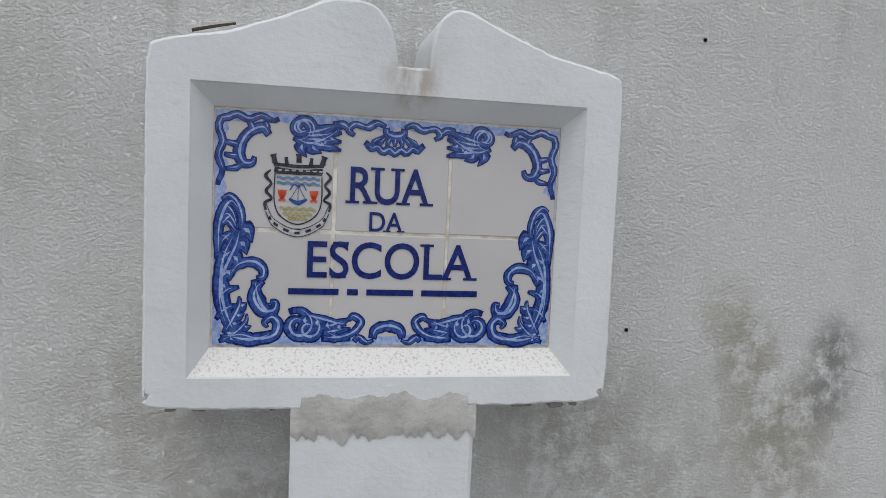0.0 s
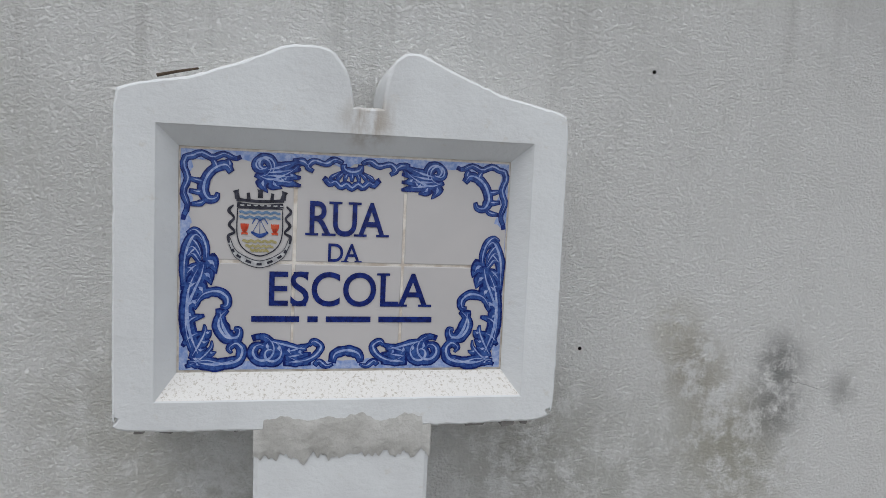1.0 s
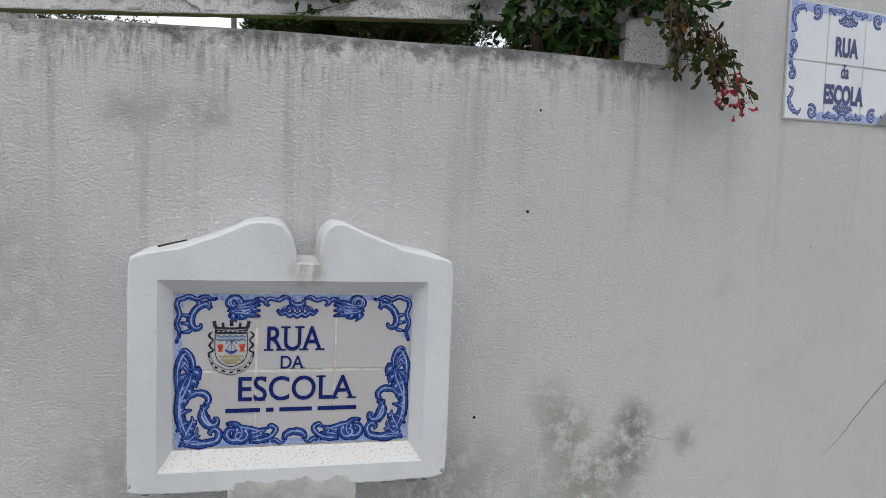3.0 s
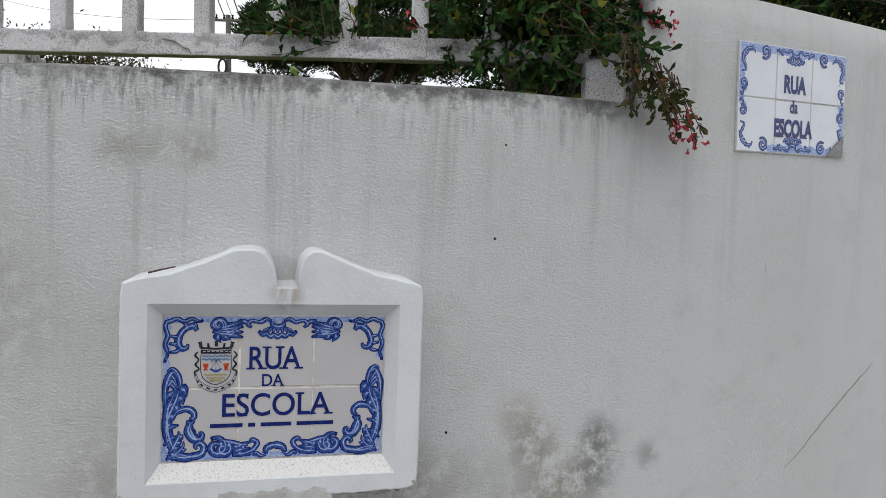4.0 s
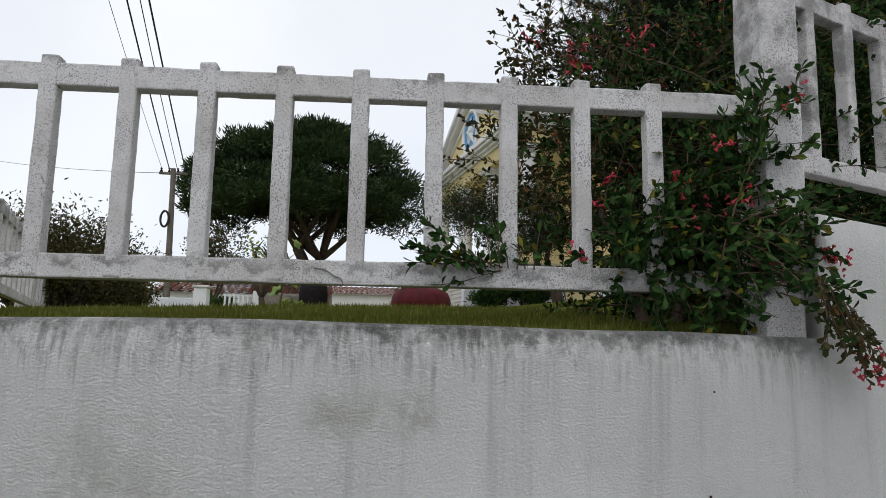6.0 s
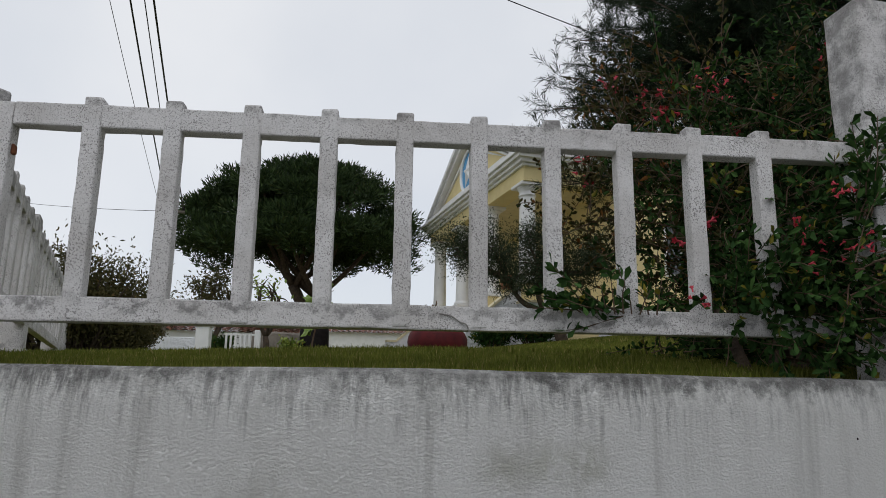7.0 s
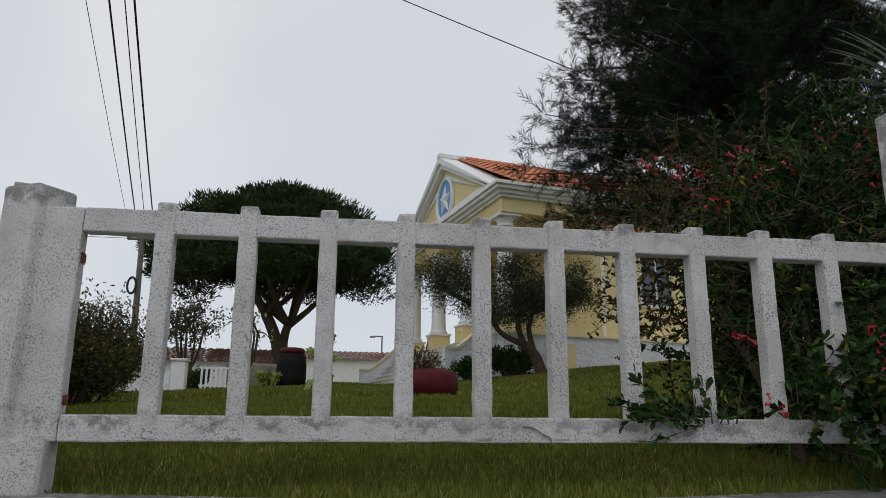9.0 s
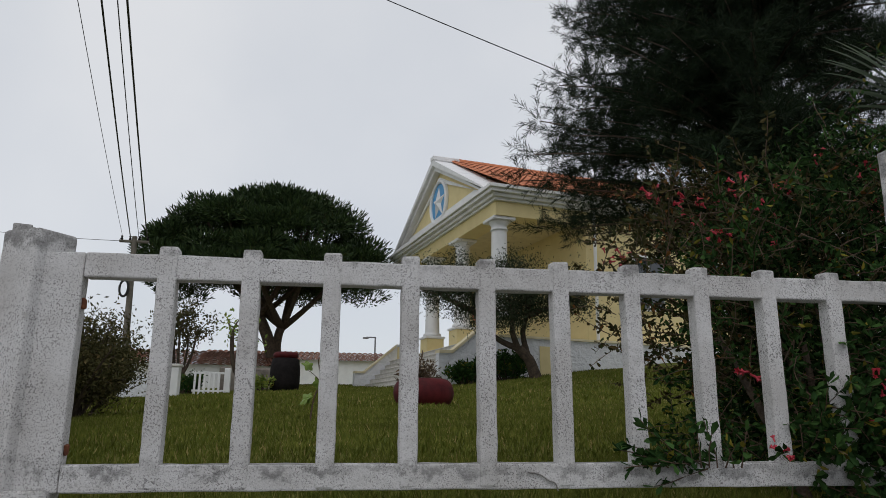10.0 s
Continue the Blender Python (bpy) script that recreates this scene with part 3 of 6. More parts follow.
part("mortar_band", mortar_band(), MORTAR, surround, "ragged unpainted grey mortar joint", True)
for x, w, h in ((-0.268, 0.012, 0.006), (-0.235, 0.016, 0.009), (-0.145, 0.009, 0.005), (0.185, 0.03, 0.005), (0.232, 0.02, 0.009), (0.258, 0.012, 0.006)):
    bm = bmesh.new()
    box(bm, x - w / 2, x + w / 2, -0.024, 0.03, -0.2275, -0.2275 + h * 1.3, 0.002)
    roughen(bm, 0.003, 90, x)
    part("chipped_edge", bm, MORTAR_D, surround, "dark chipped plaster edge")
bm = bmesh.new()
tube(bm, spline([(-0.250, -0.018, 0.2365), (-0.225, -0.018, 0.243), (-0.20, -0.016, 0.249)], 6), 0.0022, 0.0015, 6)
solo("twig", bm, BARK, "small dark twig lying on the gable", "twig").matrix_world = SIGN


# ---- tile signs ----
def ribbon(bm, pts, widths, y):
    """A flat brush stroke along pts (x, z), as wide as widths say, from thin to thick to thin."""
    n = len(pts)
    L, R = [], []
    for i in range(n):
        p = Vector((pts[i][0], pts[i][1]))
        d = Vector(pts[min(i + 1, n - 1)][:2]) - Vector(pts[max(i - 1, 0)][:2])
        d = d.normalized() if d.length > 1e-9 else Vector((1, 0))
        nn = Vector((-d.y, d.x))
        t = i / (n - 1) * (len(widths) - 1)
        k = min(int(t), len(widths) - 2)
        w = (widths[k] + (widths[k + 1] - widths[k]) * (t - k)) / 2
        w *= 1 + 0.18 * noise.noise(Vector((p.x * 140, p.y * 140, 3)))
        a, b = p + nn * w, p - nn * w
        L.append(bm.verts.new((a.x, y, a.y)))
        R.append(bm.verts.new((b.x, y, b.y)))
    for i in range(n - 1):
        bm.faces.new((L[i], L[i + 1], R[i + 1], R[i]))


def spiral(cx, cz, r0, r1, a0, turns, n=30):
    return [(cx + (r0 + (r1 - r0) * i / n) * math.cos(a0 + turns * 2 * math.pi * i / n), cz + (r0 + (r1 - r0) * i / n) * math.sin(a0 + turns * 2 * math.pi * i / n)) for i in range(n + 1)]


class Strokes:
    """Collects strokes in three depths of blue; each stroke has a dark rim, a mid body and a pale light."""

    def __init__(self, flip_x=1, flip_z=1, ox=0.0, oz=0.0, s=1.0):
        self.d, self.m, self.l = bmesh.new(), bmesh.new(), bmesh.new()
        self.set(flip_x, flip_z, ox, oz, s)

    def set(self, fx=1, fz=1, ox=0.0, oz=0.0, s=1.0):
        self.f = (fx, fz, ox, oz, s)

    def tr(self, pts):
        fx, fz, ox, oz, s = self.f
        return [(ox + fx * s * x, oz + fz * s * z) for x, z in pts]

    def stroke(self, pts, *w):
        p = self.tr(pts)
        s = self.f[4]
        lay = 0.0000012 * (len(self.d.verts) % 997)
        ribbon(self.d, p, [v * s * 1.45 for v in w], -0.0007 - lay * 0.1)
        ribbon(self.m, p[1:-1], [v * 1.05 * s for v in w], -0.0010 - lay * 0.1)
        q = [(x + 0.0007 * s, z + 0.0009 * s) for x, z in p[2:-3]]
        if len(q) > 3:
            ribbon(self.l, q, [0.0004 * s] + [v * 0.30 * s for v in w] + [0.0004 * s], -0.0013 - lay * 0.1)

    def line(self, pts, *w):
        ribbon(self.d, self.tr(pts), [v * self.f[4] for v in w], -0.00155)


def leafy(S, pts, w, n=4, size=0.018, side=1, start=0.15):
    """A stem with acanthus lobes along one side."""
    c = flat(pts)
    for k in range(n):
        i = int((start + (0.95 - start) * k / n) * (len(c) - 2))
        x, z = c[i]
        dx, dz = c[i + 1][0] - x, c[i + 1][1] - z
        L = math.hypot(dx, dz) or 1
        dx, dz = dx / L, dz / L
        nx, nz = -dz * side, dx * side
        s = size * (1 - 0.12 * k)
        S.stroke(flat([(x, z), (x + nx * s * 0.55 + dx * s * 0.1, z + nz * s * 0.55 + dz * s * 0.1), (x + nx * s + dx * s * 0.75, z + nz * s + dz * s * 0.75)], 6), w * 0.8, w * 1.7, w * 0.9, 0.0008)
    S.stroke(c, w * 0.6, w, w, w * 0.7, w * 0.3)


def corner_top(S):
    """The shell-like corner: a wavy edge, a C-scroll, bars between."""
    edge = []
    for i in range(26):
        t = i / 25
        x, z = (0.008 + 0.070 * max(0.0, 1 - 2 * t), 0.009 + 0.086 * max(0.0, 2 * t - 1))
        wv = 0.0028 * math.sin(t * 30)
        edge.append((x + (wv if t > 0.5 else 0), z + (wv if t <= 0.5 else 0)))
    S.stroke(edge, 0.0045, 0.007, 0.007, 0.007, 0.0045)
    S.stroke(flat([(0.066, 0.030), (0.058, 0.021), (0.044, 0.026), (0.034, 0.038), (0.030, 0.054), (0.036, 0.066), (0.046, 0.065), (0.049, 0.057)]), 0.007, 0.0105, 0.010, 0.011, 0.008, 0.004)
    for a, b in (((0.040, 0.012), (0.045, 0.026)), ((0.060, 0.012), (0.060, 0.024)), ((0.012, 0.040), (0.032, 0.042)), ((0.012, 0.056), (0.030, 0.055)), ((0.014, 0.074), (0.034, 0.066))):
        mid = ((a[0] + b[0]) / 2 + 0.003, (a[1] + b[1]) / 2 + 0.002)
        S.stroke(flat([a, mid, b], 5), 0.004, 0.0065, 0.004)
    # scroll along the top edge towards the joint, with acanthus
    S.stroke(spiral(0.104, 0.020, 0.015, 0.003, 2.2, -1.35), 0.0035, 0.0085, 0.008, 0.0045)
    leafy(S, [(0.096, 0.032), (0.116, 0.038), (0.138, 0.029), (0.155, 0.016)], 0.008, 4, 0.016, 1, 0.2)
    leafy(S, [(0.110, 0.037), (0.130, 0.040), (0.150, 0.040)], 0.006, 2, 0.010, -1, 0.4)
    # acanthus going down the side
    S.stroke(flat([(0.010, 0.112), (0.020, 0.108), (0.030, 0.118), (0.035, 0.135), (0.034, 0.150)]), 0.003, 0.008, 0.008, 0.006)
    for k in range(3):
        S.stroke(flat([(0.010, 0.124 + 0.010 * k), (0.018, 0.122 + 0.009 * k), (0.026, 0.134 + 0.008 * k), (0.028, 0.149)], 6), 0.002, 0.006, 0.005, 0.002)


def corner_low(S):
    """The low corner: acanthus stem from the joint to the corner, C-scrolls, a rolling scroll."""
    leafy(S, [(0.033, 0.150), (0.028, 0.128), (0.018, 0.104), (0.010, 0.080), (0.011, 0.050), (0.020, 0.022)], 0.011, 6, 0.019, 1, 0.02)
    for k in range(3):
        S.stroke(flat([(0.008 + 0.002 * k, 0.140 - 0.02 * k), (0.016, 0.138 - 0.02 * k), (0.022, 0.126 - 0.02 * k)], 5), 0.002, 0.006, 0.002)
    S.stroke(flat([(0.020, 0.088), (0.032, 0.104), (0.050, 0.108), (0.062, 0.100), (0.062, 0.089), (0.054, 0.088)]), 0.004, 0.010, 0.010, 0.008, 0.004)
    S.stroke(flat([(0.064, 0.084), (0.054, 0.074), (0.052, 0.060), (0.062, 0.046), (0.076, 0.046), (0.079, 0.056), (0.072, 0.058)]), 0.005, 0.010, 0.012, 0.012, 0.008, 0.004)
    S.stroke(flat([(0.010, 0.006), (0.034, 0.014), (0.058, 0.009), (0.078, 0.014), (0.083, 0.028), (0.075, 0.037), (0.066, 0.031), (0.070, 0.024)]), 0.004, 0.010, 0.011, 0.010, 0.008, 0.003)
    leafy(S, [(0.016, 0.016), (0.026, 0.034), (0.034, 0.052), (0.034, 0.064)], 0.008, 4, 0.013, -1, 0.05)
    leafy(S, [(0.012, 0.012), (0.026, 0.014), (0.042, 0.030), (0.044, 0.042)], 0.006, 2, 0.010, -1, 0.3)
    S.stroke(spiral(0.108, 0.027, 0.006, 0.021, 0.6, 1.25), 0.004, 0.010, 0.012, 0.010, 0.006)
    leafy(S, [(0.112, 0.042), (0.135, 0.036), (0.158, 0.030), (0.170, 0.030)], 0.009, 4, 0.017, -1, 0.1)


def shell(S):
    """The shell on the middle of an edge, with wavy sides."""
    S.stroke(flat([(-0.012, 0.012), (-0.010, 0.020), (0, 0.023), (0.010, 0.020), (0.012, 0.012)], 6), 0.006, 0.009, 0.009, 0.006)
    S.stroke([(x * 0.0388, 0.034 + 0.008 * (1 - x * x) + 0.0025 * math.cos(x * 16)) for x in [i / 14 - 1 for i in range(29)]], 0.005, 0.007, 0.007, 0.007, 0.005)
    for k in range(-3, 4):
        S.stroke(flat([(k * 0.0045, 0.022), (k * 0.0088, 0.030), (k * 0.0102, 0.036)], 4), 0.002, 0.005, 0.003)
    for s in (-1, 1):
        S.stroke(flat([(s * 0.012, 0.011), (s * 0.024, 0.007), (s * 0.036, 0.013), (s * 0.052, 0.010), (s * 0.060, 0.018), (s * 0.052, 0.024)], 7), 0.004, 0.007, 0.006, 0.007, 0.004)
        S.stroke(flat([(s * 0.056, 0.022), (s * 0.066, 0.012), (s * 0.080, 0.012)], 6), 0.003, 0.008, 0.006)


def shell_low(S):
    S.stroke(flat([(-0.020, 0.010), (-0.016, 0.022), (0, 0.027), (0.016, 0.022), (0.020, 0.010)], 7), 0.007, 0.011, 0.011, 0.007)
    for s in (-1, 1):
        S.stroke(flat([(s * 0.018, 0.008), (s * 0.028, 0.005), (s * 0.038, 0.012), (s * 0.044, 0.006)], 6), 0.003, 0.007, 0.005)
        S.stroke(flat([(s * 0.086, 0.022), (s * 0.066, 0.012), (s * 0.046, 0.018), (s * 0.036, 0.032), (s * 0.046, 0.040), (s * 0.052, 0.034)], 7), 0.003, 0.007, 0.008, 0.008, 0.004)


def text_mesh(s, size, stretch=1.0, bold=0.0):
    cu = bpy.data.curves.new("lettering", "FONT")
    cu.body, cu.size, cu.align_x, cu.align_y, cu.offset = s, size, "CENTER", "BOTTOM_BASELINE", bold
    cu.resolution_u = 6
    ob = bpy.data.objects.new("lettering", cu)
    scene.collection.objects.link(ob)
    me = bpy.data.meshes.new_from_object(ob.evaluated_get(bpy.context.evaluated_depsgraph_get()))
    bpy.data.objects.remove(ob)
    me.transform(Matrix.Diagonal((stretch, 1, 1, 1)))
    me.transform(Matrix.Rotation(radians(90), 4, "X"))
    return me


def lettering(s, x, z, size, mat, parent, stretch=1.0, bold=0.0, serif=0.0, y=-0.0011):
    me = text_mesh(s, size, stretch, bold)
    me.materials.clear()
    me.materials.append(mat)
    # short serifs where a stem ends on the base line or the cap line
    co = np.array([v.co[:] for v in me.vertices])
    tops = [q for q in sorted(set(np.round(co[:, 2], 5))) if q > 0.6 * size]
    feet = [q for q in sorted(set(np.round(co[:, 2], 5))) if q < 0.2 * size]
    lines = [max(feet, key=lambda q: int((np.abs(co[:, 2] - q) < 2e-5).sum()))] + ([max(tops, key=lambda q: int((np.abs(co[:, 2] - q) < 2e-5).sum()))] if tops else [])
    sb = bmesh.new()
    for zl in lines:
        xs = np.sort(co[np.abs(co[:, 2] - zl) < 0.004 * size][:, 0])
        groups = []
        for xv in xs:
            if groups and xv - groups[-1][1] < 0.16 * size * stretch:
                groups[-1][1] = xv
            else:
                groups.append([xv, xv])
        for a, b in groups:
            if 0.02 * size < b - a < 0.24 * size:
                e, h = 0.085 * size, 0.05 * size
                zz = zl + (h / 2 if zl < 0.2 * size else -h / 2)
                ribbon(sb, [(a - e, zz), ((a + b) / 2, zz), (b + e, zz)], [h, h, h], -0.0001)
    ob = new("lettering", me)
    ob.parent = parent
    if sb.faces:
        so = part("serif", sb, mat, ob)
    else:
        sb.free()
    ob.location = (x, y, z)
    return tagged(ob, "painted cobalt letters reading " + s)


def tiles(parent, mat, size, joint, cols=3, rowsn=2, skip=()):
    bm = bmesh.new()
    h = (size - joint) / 2
    box(bm, -h, h, 0.0, 0.007, -h, h, 0.0012)
    me = mesh_of("tile", bm, mat)
    for c in range(cols):
        for r in range(rowsn):
            ob = new("tile", me)
            ob.parent = parent
            ob.location = ((c - (cols - 1) / 2) * size + RNG.uniform(-0.0006, 0.0006), RNG.uniform(-0.0004, 0.0002), (r - (rowsn - 1) / 2) * size + RNG.uniform(-0.0006, 0.0006))
            ob.rotation_euler = (RNG.uniform(-0.004, 0.004), RNG.uniform(-0.004, 0.004), RNG.uniform(-0.004, 0.004))


def wash(parent, w, h, inset, mat):
    """The watery pale border behind the scrolls, with an uneven inner edge."""
    bm = bmesh.new()
    n = 260
    out, inn = [], []
    for i in range(n):
        t = i / n * 4
        s, f = int(t), t - int(t)
        ax, az = [(-1 + 2 * f, 1), (1, 1 - 2 * f), (1 - 2 * f, -1), (-1, -1 + 2 * f)][s]
        k = inset * (1.0 + 0.6 * noise.noise(Vector((ax * 9, az * 9, 4))) + 0.3 * noise.noise(Vector((ax * 30, az * 30, 8))))
        out.append(bm.verts.new((ax * (w / 2 - 0.0015), -0.00045, az * (h / 2 - 0.0015))))
        inn.append(bm.verts.new((ax * (w / 2 - max(0.003, k)), -0.00045, az * (h / 2 - max(0.003, k)))))
    for i in range(n):
        j = (i + 1) % n
        bm.faces.new((out[i], inn[i], inn[j], out[j]))
    part("wash", bm, mat, parent, "pale blue brushed border")


sign = thing("tile_street_sign", SIGN, "blue and white glazed tile street sign with scroll border", "street sign")
bm = bmesh.new()
box(bm, -0.226, 0.226, 0.0012, 0.03, -0.1515, 0.1515)
part("grout_bed", bm, GROUT, sign, "brownish grout")
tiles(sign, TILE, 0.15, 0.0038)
wash(sign, 0.448, 0.298, 0.0135, BLUE_L)
def ornament(parent, name, draw, label, fx, fz, ox, oz, mats, s=1.0):
    """One painted ornament: its outline, body and lights."""
    o = hang(new(name), parent)
    tagged(o, label)
    S = Strokes()
    S.set(fx, fz, ox, oz, s)
    draw(S)
    for nm, b, mat in (("outline", S.d, mats[0]), ("body", S.m, mats[1]), ("highlight", S.l, mats[2])):
        part(nm, b, mat, o)
    return o


BLUES = (BLUE_D, BLUE_M, BLUE_L)
for fx in (1, -1):
    ornament(sign, "corner_scroll", corner_top, "cobalt blue shell corner with scrolls", fx, -1, -fx * 0.2245, 0.149, BLUES)
    ornament(sign, "corner_scroll", corner_low, "cobalt blue acanthus corner with scrolls", fx, 1, -fx * 0.2245, -0.149, BLUES)
ornament(sign, "shell_ornament", shell, "cobalt blue shell on the border", 1, -1, 0, 0.149, BLUES)
ornament(sign, "shell_ornament", shell_low, "cobalt blue scrolls on the border", 1, 1, 0, -0.149, BLUES)


def plume(S):
    """The feathered leaves that climb the side and run along the foot of the border."""
    S.stroke(flat([(0.030, 0.012), (0.013, 0.06), (0.013, 0.11), (0.030, 0.150)]), 0.010, 0.015, 0.012, 0.005)
    S.stroke(flat([(0.007, 0.11), (0.008, 0.155), (0.020, 0.183), (0.034, 0.170)]), 0.005, 0.011, 0.010, 0.004)
    for k in range(6):
        v = 0.034 + 0.023 * k
        S.stroke(flat([(0.006, v), (0.018, v + 0.014), (0.036 - 0.002 * k, v + 0.019)], 5), 0.004, 0.009, 0.003)
    S.stroke(flat([(0.020, 0.012), (0.050, 0.008), (0.082, 0.018)]), 0.009, 0.014, 0.006)
    S.stroke(flat([(0.052, 0.086), (0.057, 0.062), (0.066, 0.047), (0.083, 0.042)]), 0.006, 0.013, 0.013, 0.007)
    S.stroke(spiral(0.121, 0.023, 0.003, 0.018, 0.4, 1.3), 0.006, 0.011, 0.011, 0.006)
    for k in range(3):
        S.stroke(flat([(0.138, 0.010 + 0.007 * k), (0.156, 0.011 + 0.009 * k), (0.176, 0.009 + 0.014 * k)], 5), 0.006, 0.010, 0.003)


def acanthus(S):
    """The curled leaf between corner and shell."""
    S.stroke(spiral(0.108, 0.019, 0.003, 0.015, 0.4, 1.2), 0.006, 0.010, 0.010, 0.006)
    for k in range(4):
        S.stroke(flat([(0.104, 0.036 - 0.003 * k), (0.128, 0.039 - 0.006 * k), (0.156, 0.044 - 0.011 * k)], 6), 0.007, 0.011, 0.003)


for fx in (1, -1):
    for draw, fz, oz, words in ((plume, 1, -0.149, "cobalt blue feathered leaves"), (acanthus, -1, 0.149, "cobalt blue curled acanthus leaf")):
        o = ornament(sign, "leaf_ornament", draw, words, fx, fz, -fx * 0.2245, oz, BLUES)
        o.location.y = -0.00025
lettering("RUA", -0.006, 0.039, 0.067, BLUE_D, sign, 0.80, 0.0007)
lettering("DA", -0.009, 0.003, 0.036, BLUE_D, sign, 0.88, 0.0004)
lettering("ESCOLA", 0.000, -0.0585, 0.067, BLUE_D, sign, 0.91, 0.0007)


# the long bracketed line below: plain bars
bm = bmesh.new()
x = -0.130
for w in (0.064, 0.014, 0.062, 0.076):
    box(bm, x, x + w, -0.0011, -0.0006, -0.0815, -0.0735)
    x += w + 0.011
part("bar", bm, BLUE_D, sign, "illegible small dark blue line of writing")


def crest(parent, cx, cz):
    """The painted coat of arms: mural crown, shield with waves, two red shells, a net, a ribbon."""
    c = hang(new("crest"), parent)
    c.location = (cx, 0, cz)
    c.scale = (0.86, 1, 0.94)
    tagged(c, "painted municipal coat of arms with a mural crown")
    bm = bmesh.new()
    sh = flat([(-0.034, 0.026), (-0.034, -0.012), (-0.024, -0.032), (0, -0.042), (0.024, -0.032), (0.034, -0.012), (0.034, 0.026)], 8)
    ribbon(bm, sh + [(0, 0.026), (-0.034, 0.026)], [0.0018] * 4, -0.0012)
    part("shield_line", bm, INK, c)
    for z0, mat, x0 in ((0.020, STEEL, 0.031), (0.013, STEEL, 0.031), (-0.021, OLIVE, 0.026), (-0.028, OLIVE, 0.021), (-0.034, OLIVE, 0.014)):
        bm = bmesh.new()
        ribbon(bm, [(-x0 + 2 * x0 * i / 24, z0 + 0.0011 * math.sin(i * 1.3)) for i in range(25)], [0.0036, 0.0036], -0.0009)
        part("wave", bm, mat, c)
    for s in (-1, 1):
        bm = bmesh.new()
        for k in range(-2, 3):
            ribbon(bm, [(s * 0.023 + k * 0.0006, -0.009), (s * 0.023 + k * 0.0022, -0.001), (s * 0.023 + k * 0.0027, 0.004)], [0.002, 0.0032, 0.0022], -0.0009)
        ribbon(bm, [(s * 0.023 - 0.005, -0.0105), (s * 0.023, -0.009), (s * 0.023 + 0.005, -0.0105)], [0.003, 0.004, 0.003], -0.0009)
        part("shell", bm, RED, c, "red painted shell")
        bm = bmesh.new()
        ribbon(bm, flat([(s * 0.040, 0.030), (s * 0.047, 0.022), (s * 0.039, 0.012), (s * 0.046, 0.002), (s * 0.038, -0.008), (s * 0.047, -0.014), (s * 0.046, -0.024)], 6), [0.002, 0.005, 0.003, 0.005, 0.003, 0.005, 0.003], -0.001)
        part("supporter", bm, INK, c, "dark scrolled mantling")
    bm = bmesh.new()
    for s in (-1, 0, 1):
        ribbon(bm, [(0, 0.011), (s * 0.006, 0.0), (s * 0.012, -0.010)], [0.001, 0.001], -0.0009)
    ribbon(bm, flat([(-0.013, -0.008), (0, -0.013), (0.013, -0.008)], 6), [0.003, 0.006, 0.003], -0.0009)
    ribbon(bm, flat([(-0.012, 0.004), (-0.006, 0.012), (0, 0.009), (0.006, 0.012), (0.012, 0.004)], 6), [0.0015, 0.002, 0.0015], -0.0009)
    part("net", bm, BLUE_M, c)
    bm = bmesh.new()
    ribbon(bm, flat([(-0.046, -0.020), (-0.034, -0.040), (0, -0.053), (0.034, -0.040), (0.046, -0.020)], 9), [0.006, 0.010, 0.010, 0.010, 0.006], -0.00075)
    part("motto_ribbon", bm, GREY, c)
    bm = bmesh.new()
    arc = flat([(-0.046, -0.021), (-0.034, -0.041), (0, -0.054), (0.034, -0.041), (0.046, -0.021)], 9)
    ribbon(bm, [(x, z - 0.005) for x, z in arc], [0.001, 0.001], -0.0012)
    ribbon(bm, [(x * 0.98, z + 0.005) for x, z in arc], [0.001, 0.001], -0.0012)
    for i in range(5, len(arc) - 5, 4):
        ribbon(bm, [arc[i], arc[i + 1], arc[i + 2]], [0.0036, 0.0036], -0.0012)
    part("bar", bm, INK, c, "illegible small letters on the ribbon")
    bm = bmesh.new()
    ribbon(bm, flat([(-0.035, 0.031), (0, 0.028), (0.035, 0.031)], 6), [0.007, 0.007], -0.001)
    ribbon(bm, flat([(-0.036, 0.038), (0, 0.036), (0.036, 0.038)], 6), [0.0045, 0.0045], -0.001)
    for x, z in ((-0.036, 0.047), (0.0, 0.049), (0.036, 0.047), (-0.018, 0.044), (0.018, 0.044)):
        big = z > 0.045
        ribbon(bm, [(x * 0.95, z - 0.008), (x, z), (x * 1.03, z + 0.004)], [0.008, 0.007, 0.010] if big else [0.006, 0.005, 0.005], -0.001)
    part("mural_crown", bm, INK, c, "grey and black castle crown")
    bm = bmesh.new()
    for k in range(7):
        x = -0.03 + 0.01 * k
        ribbon(bm, [(x, 0.0305), (x + 0.003, 0.030), (x + 0.006, 0.0305)], [0.0018, 0.0018], -0.0014)
    part("crown_light", bm, GREY, c)


crest(sign, -0.121, 0.048)

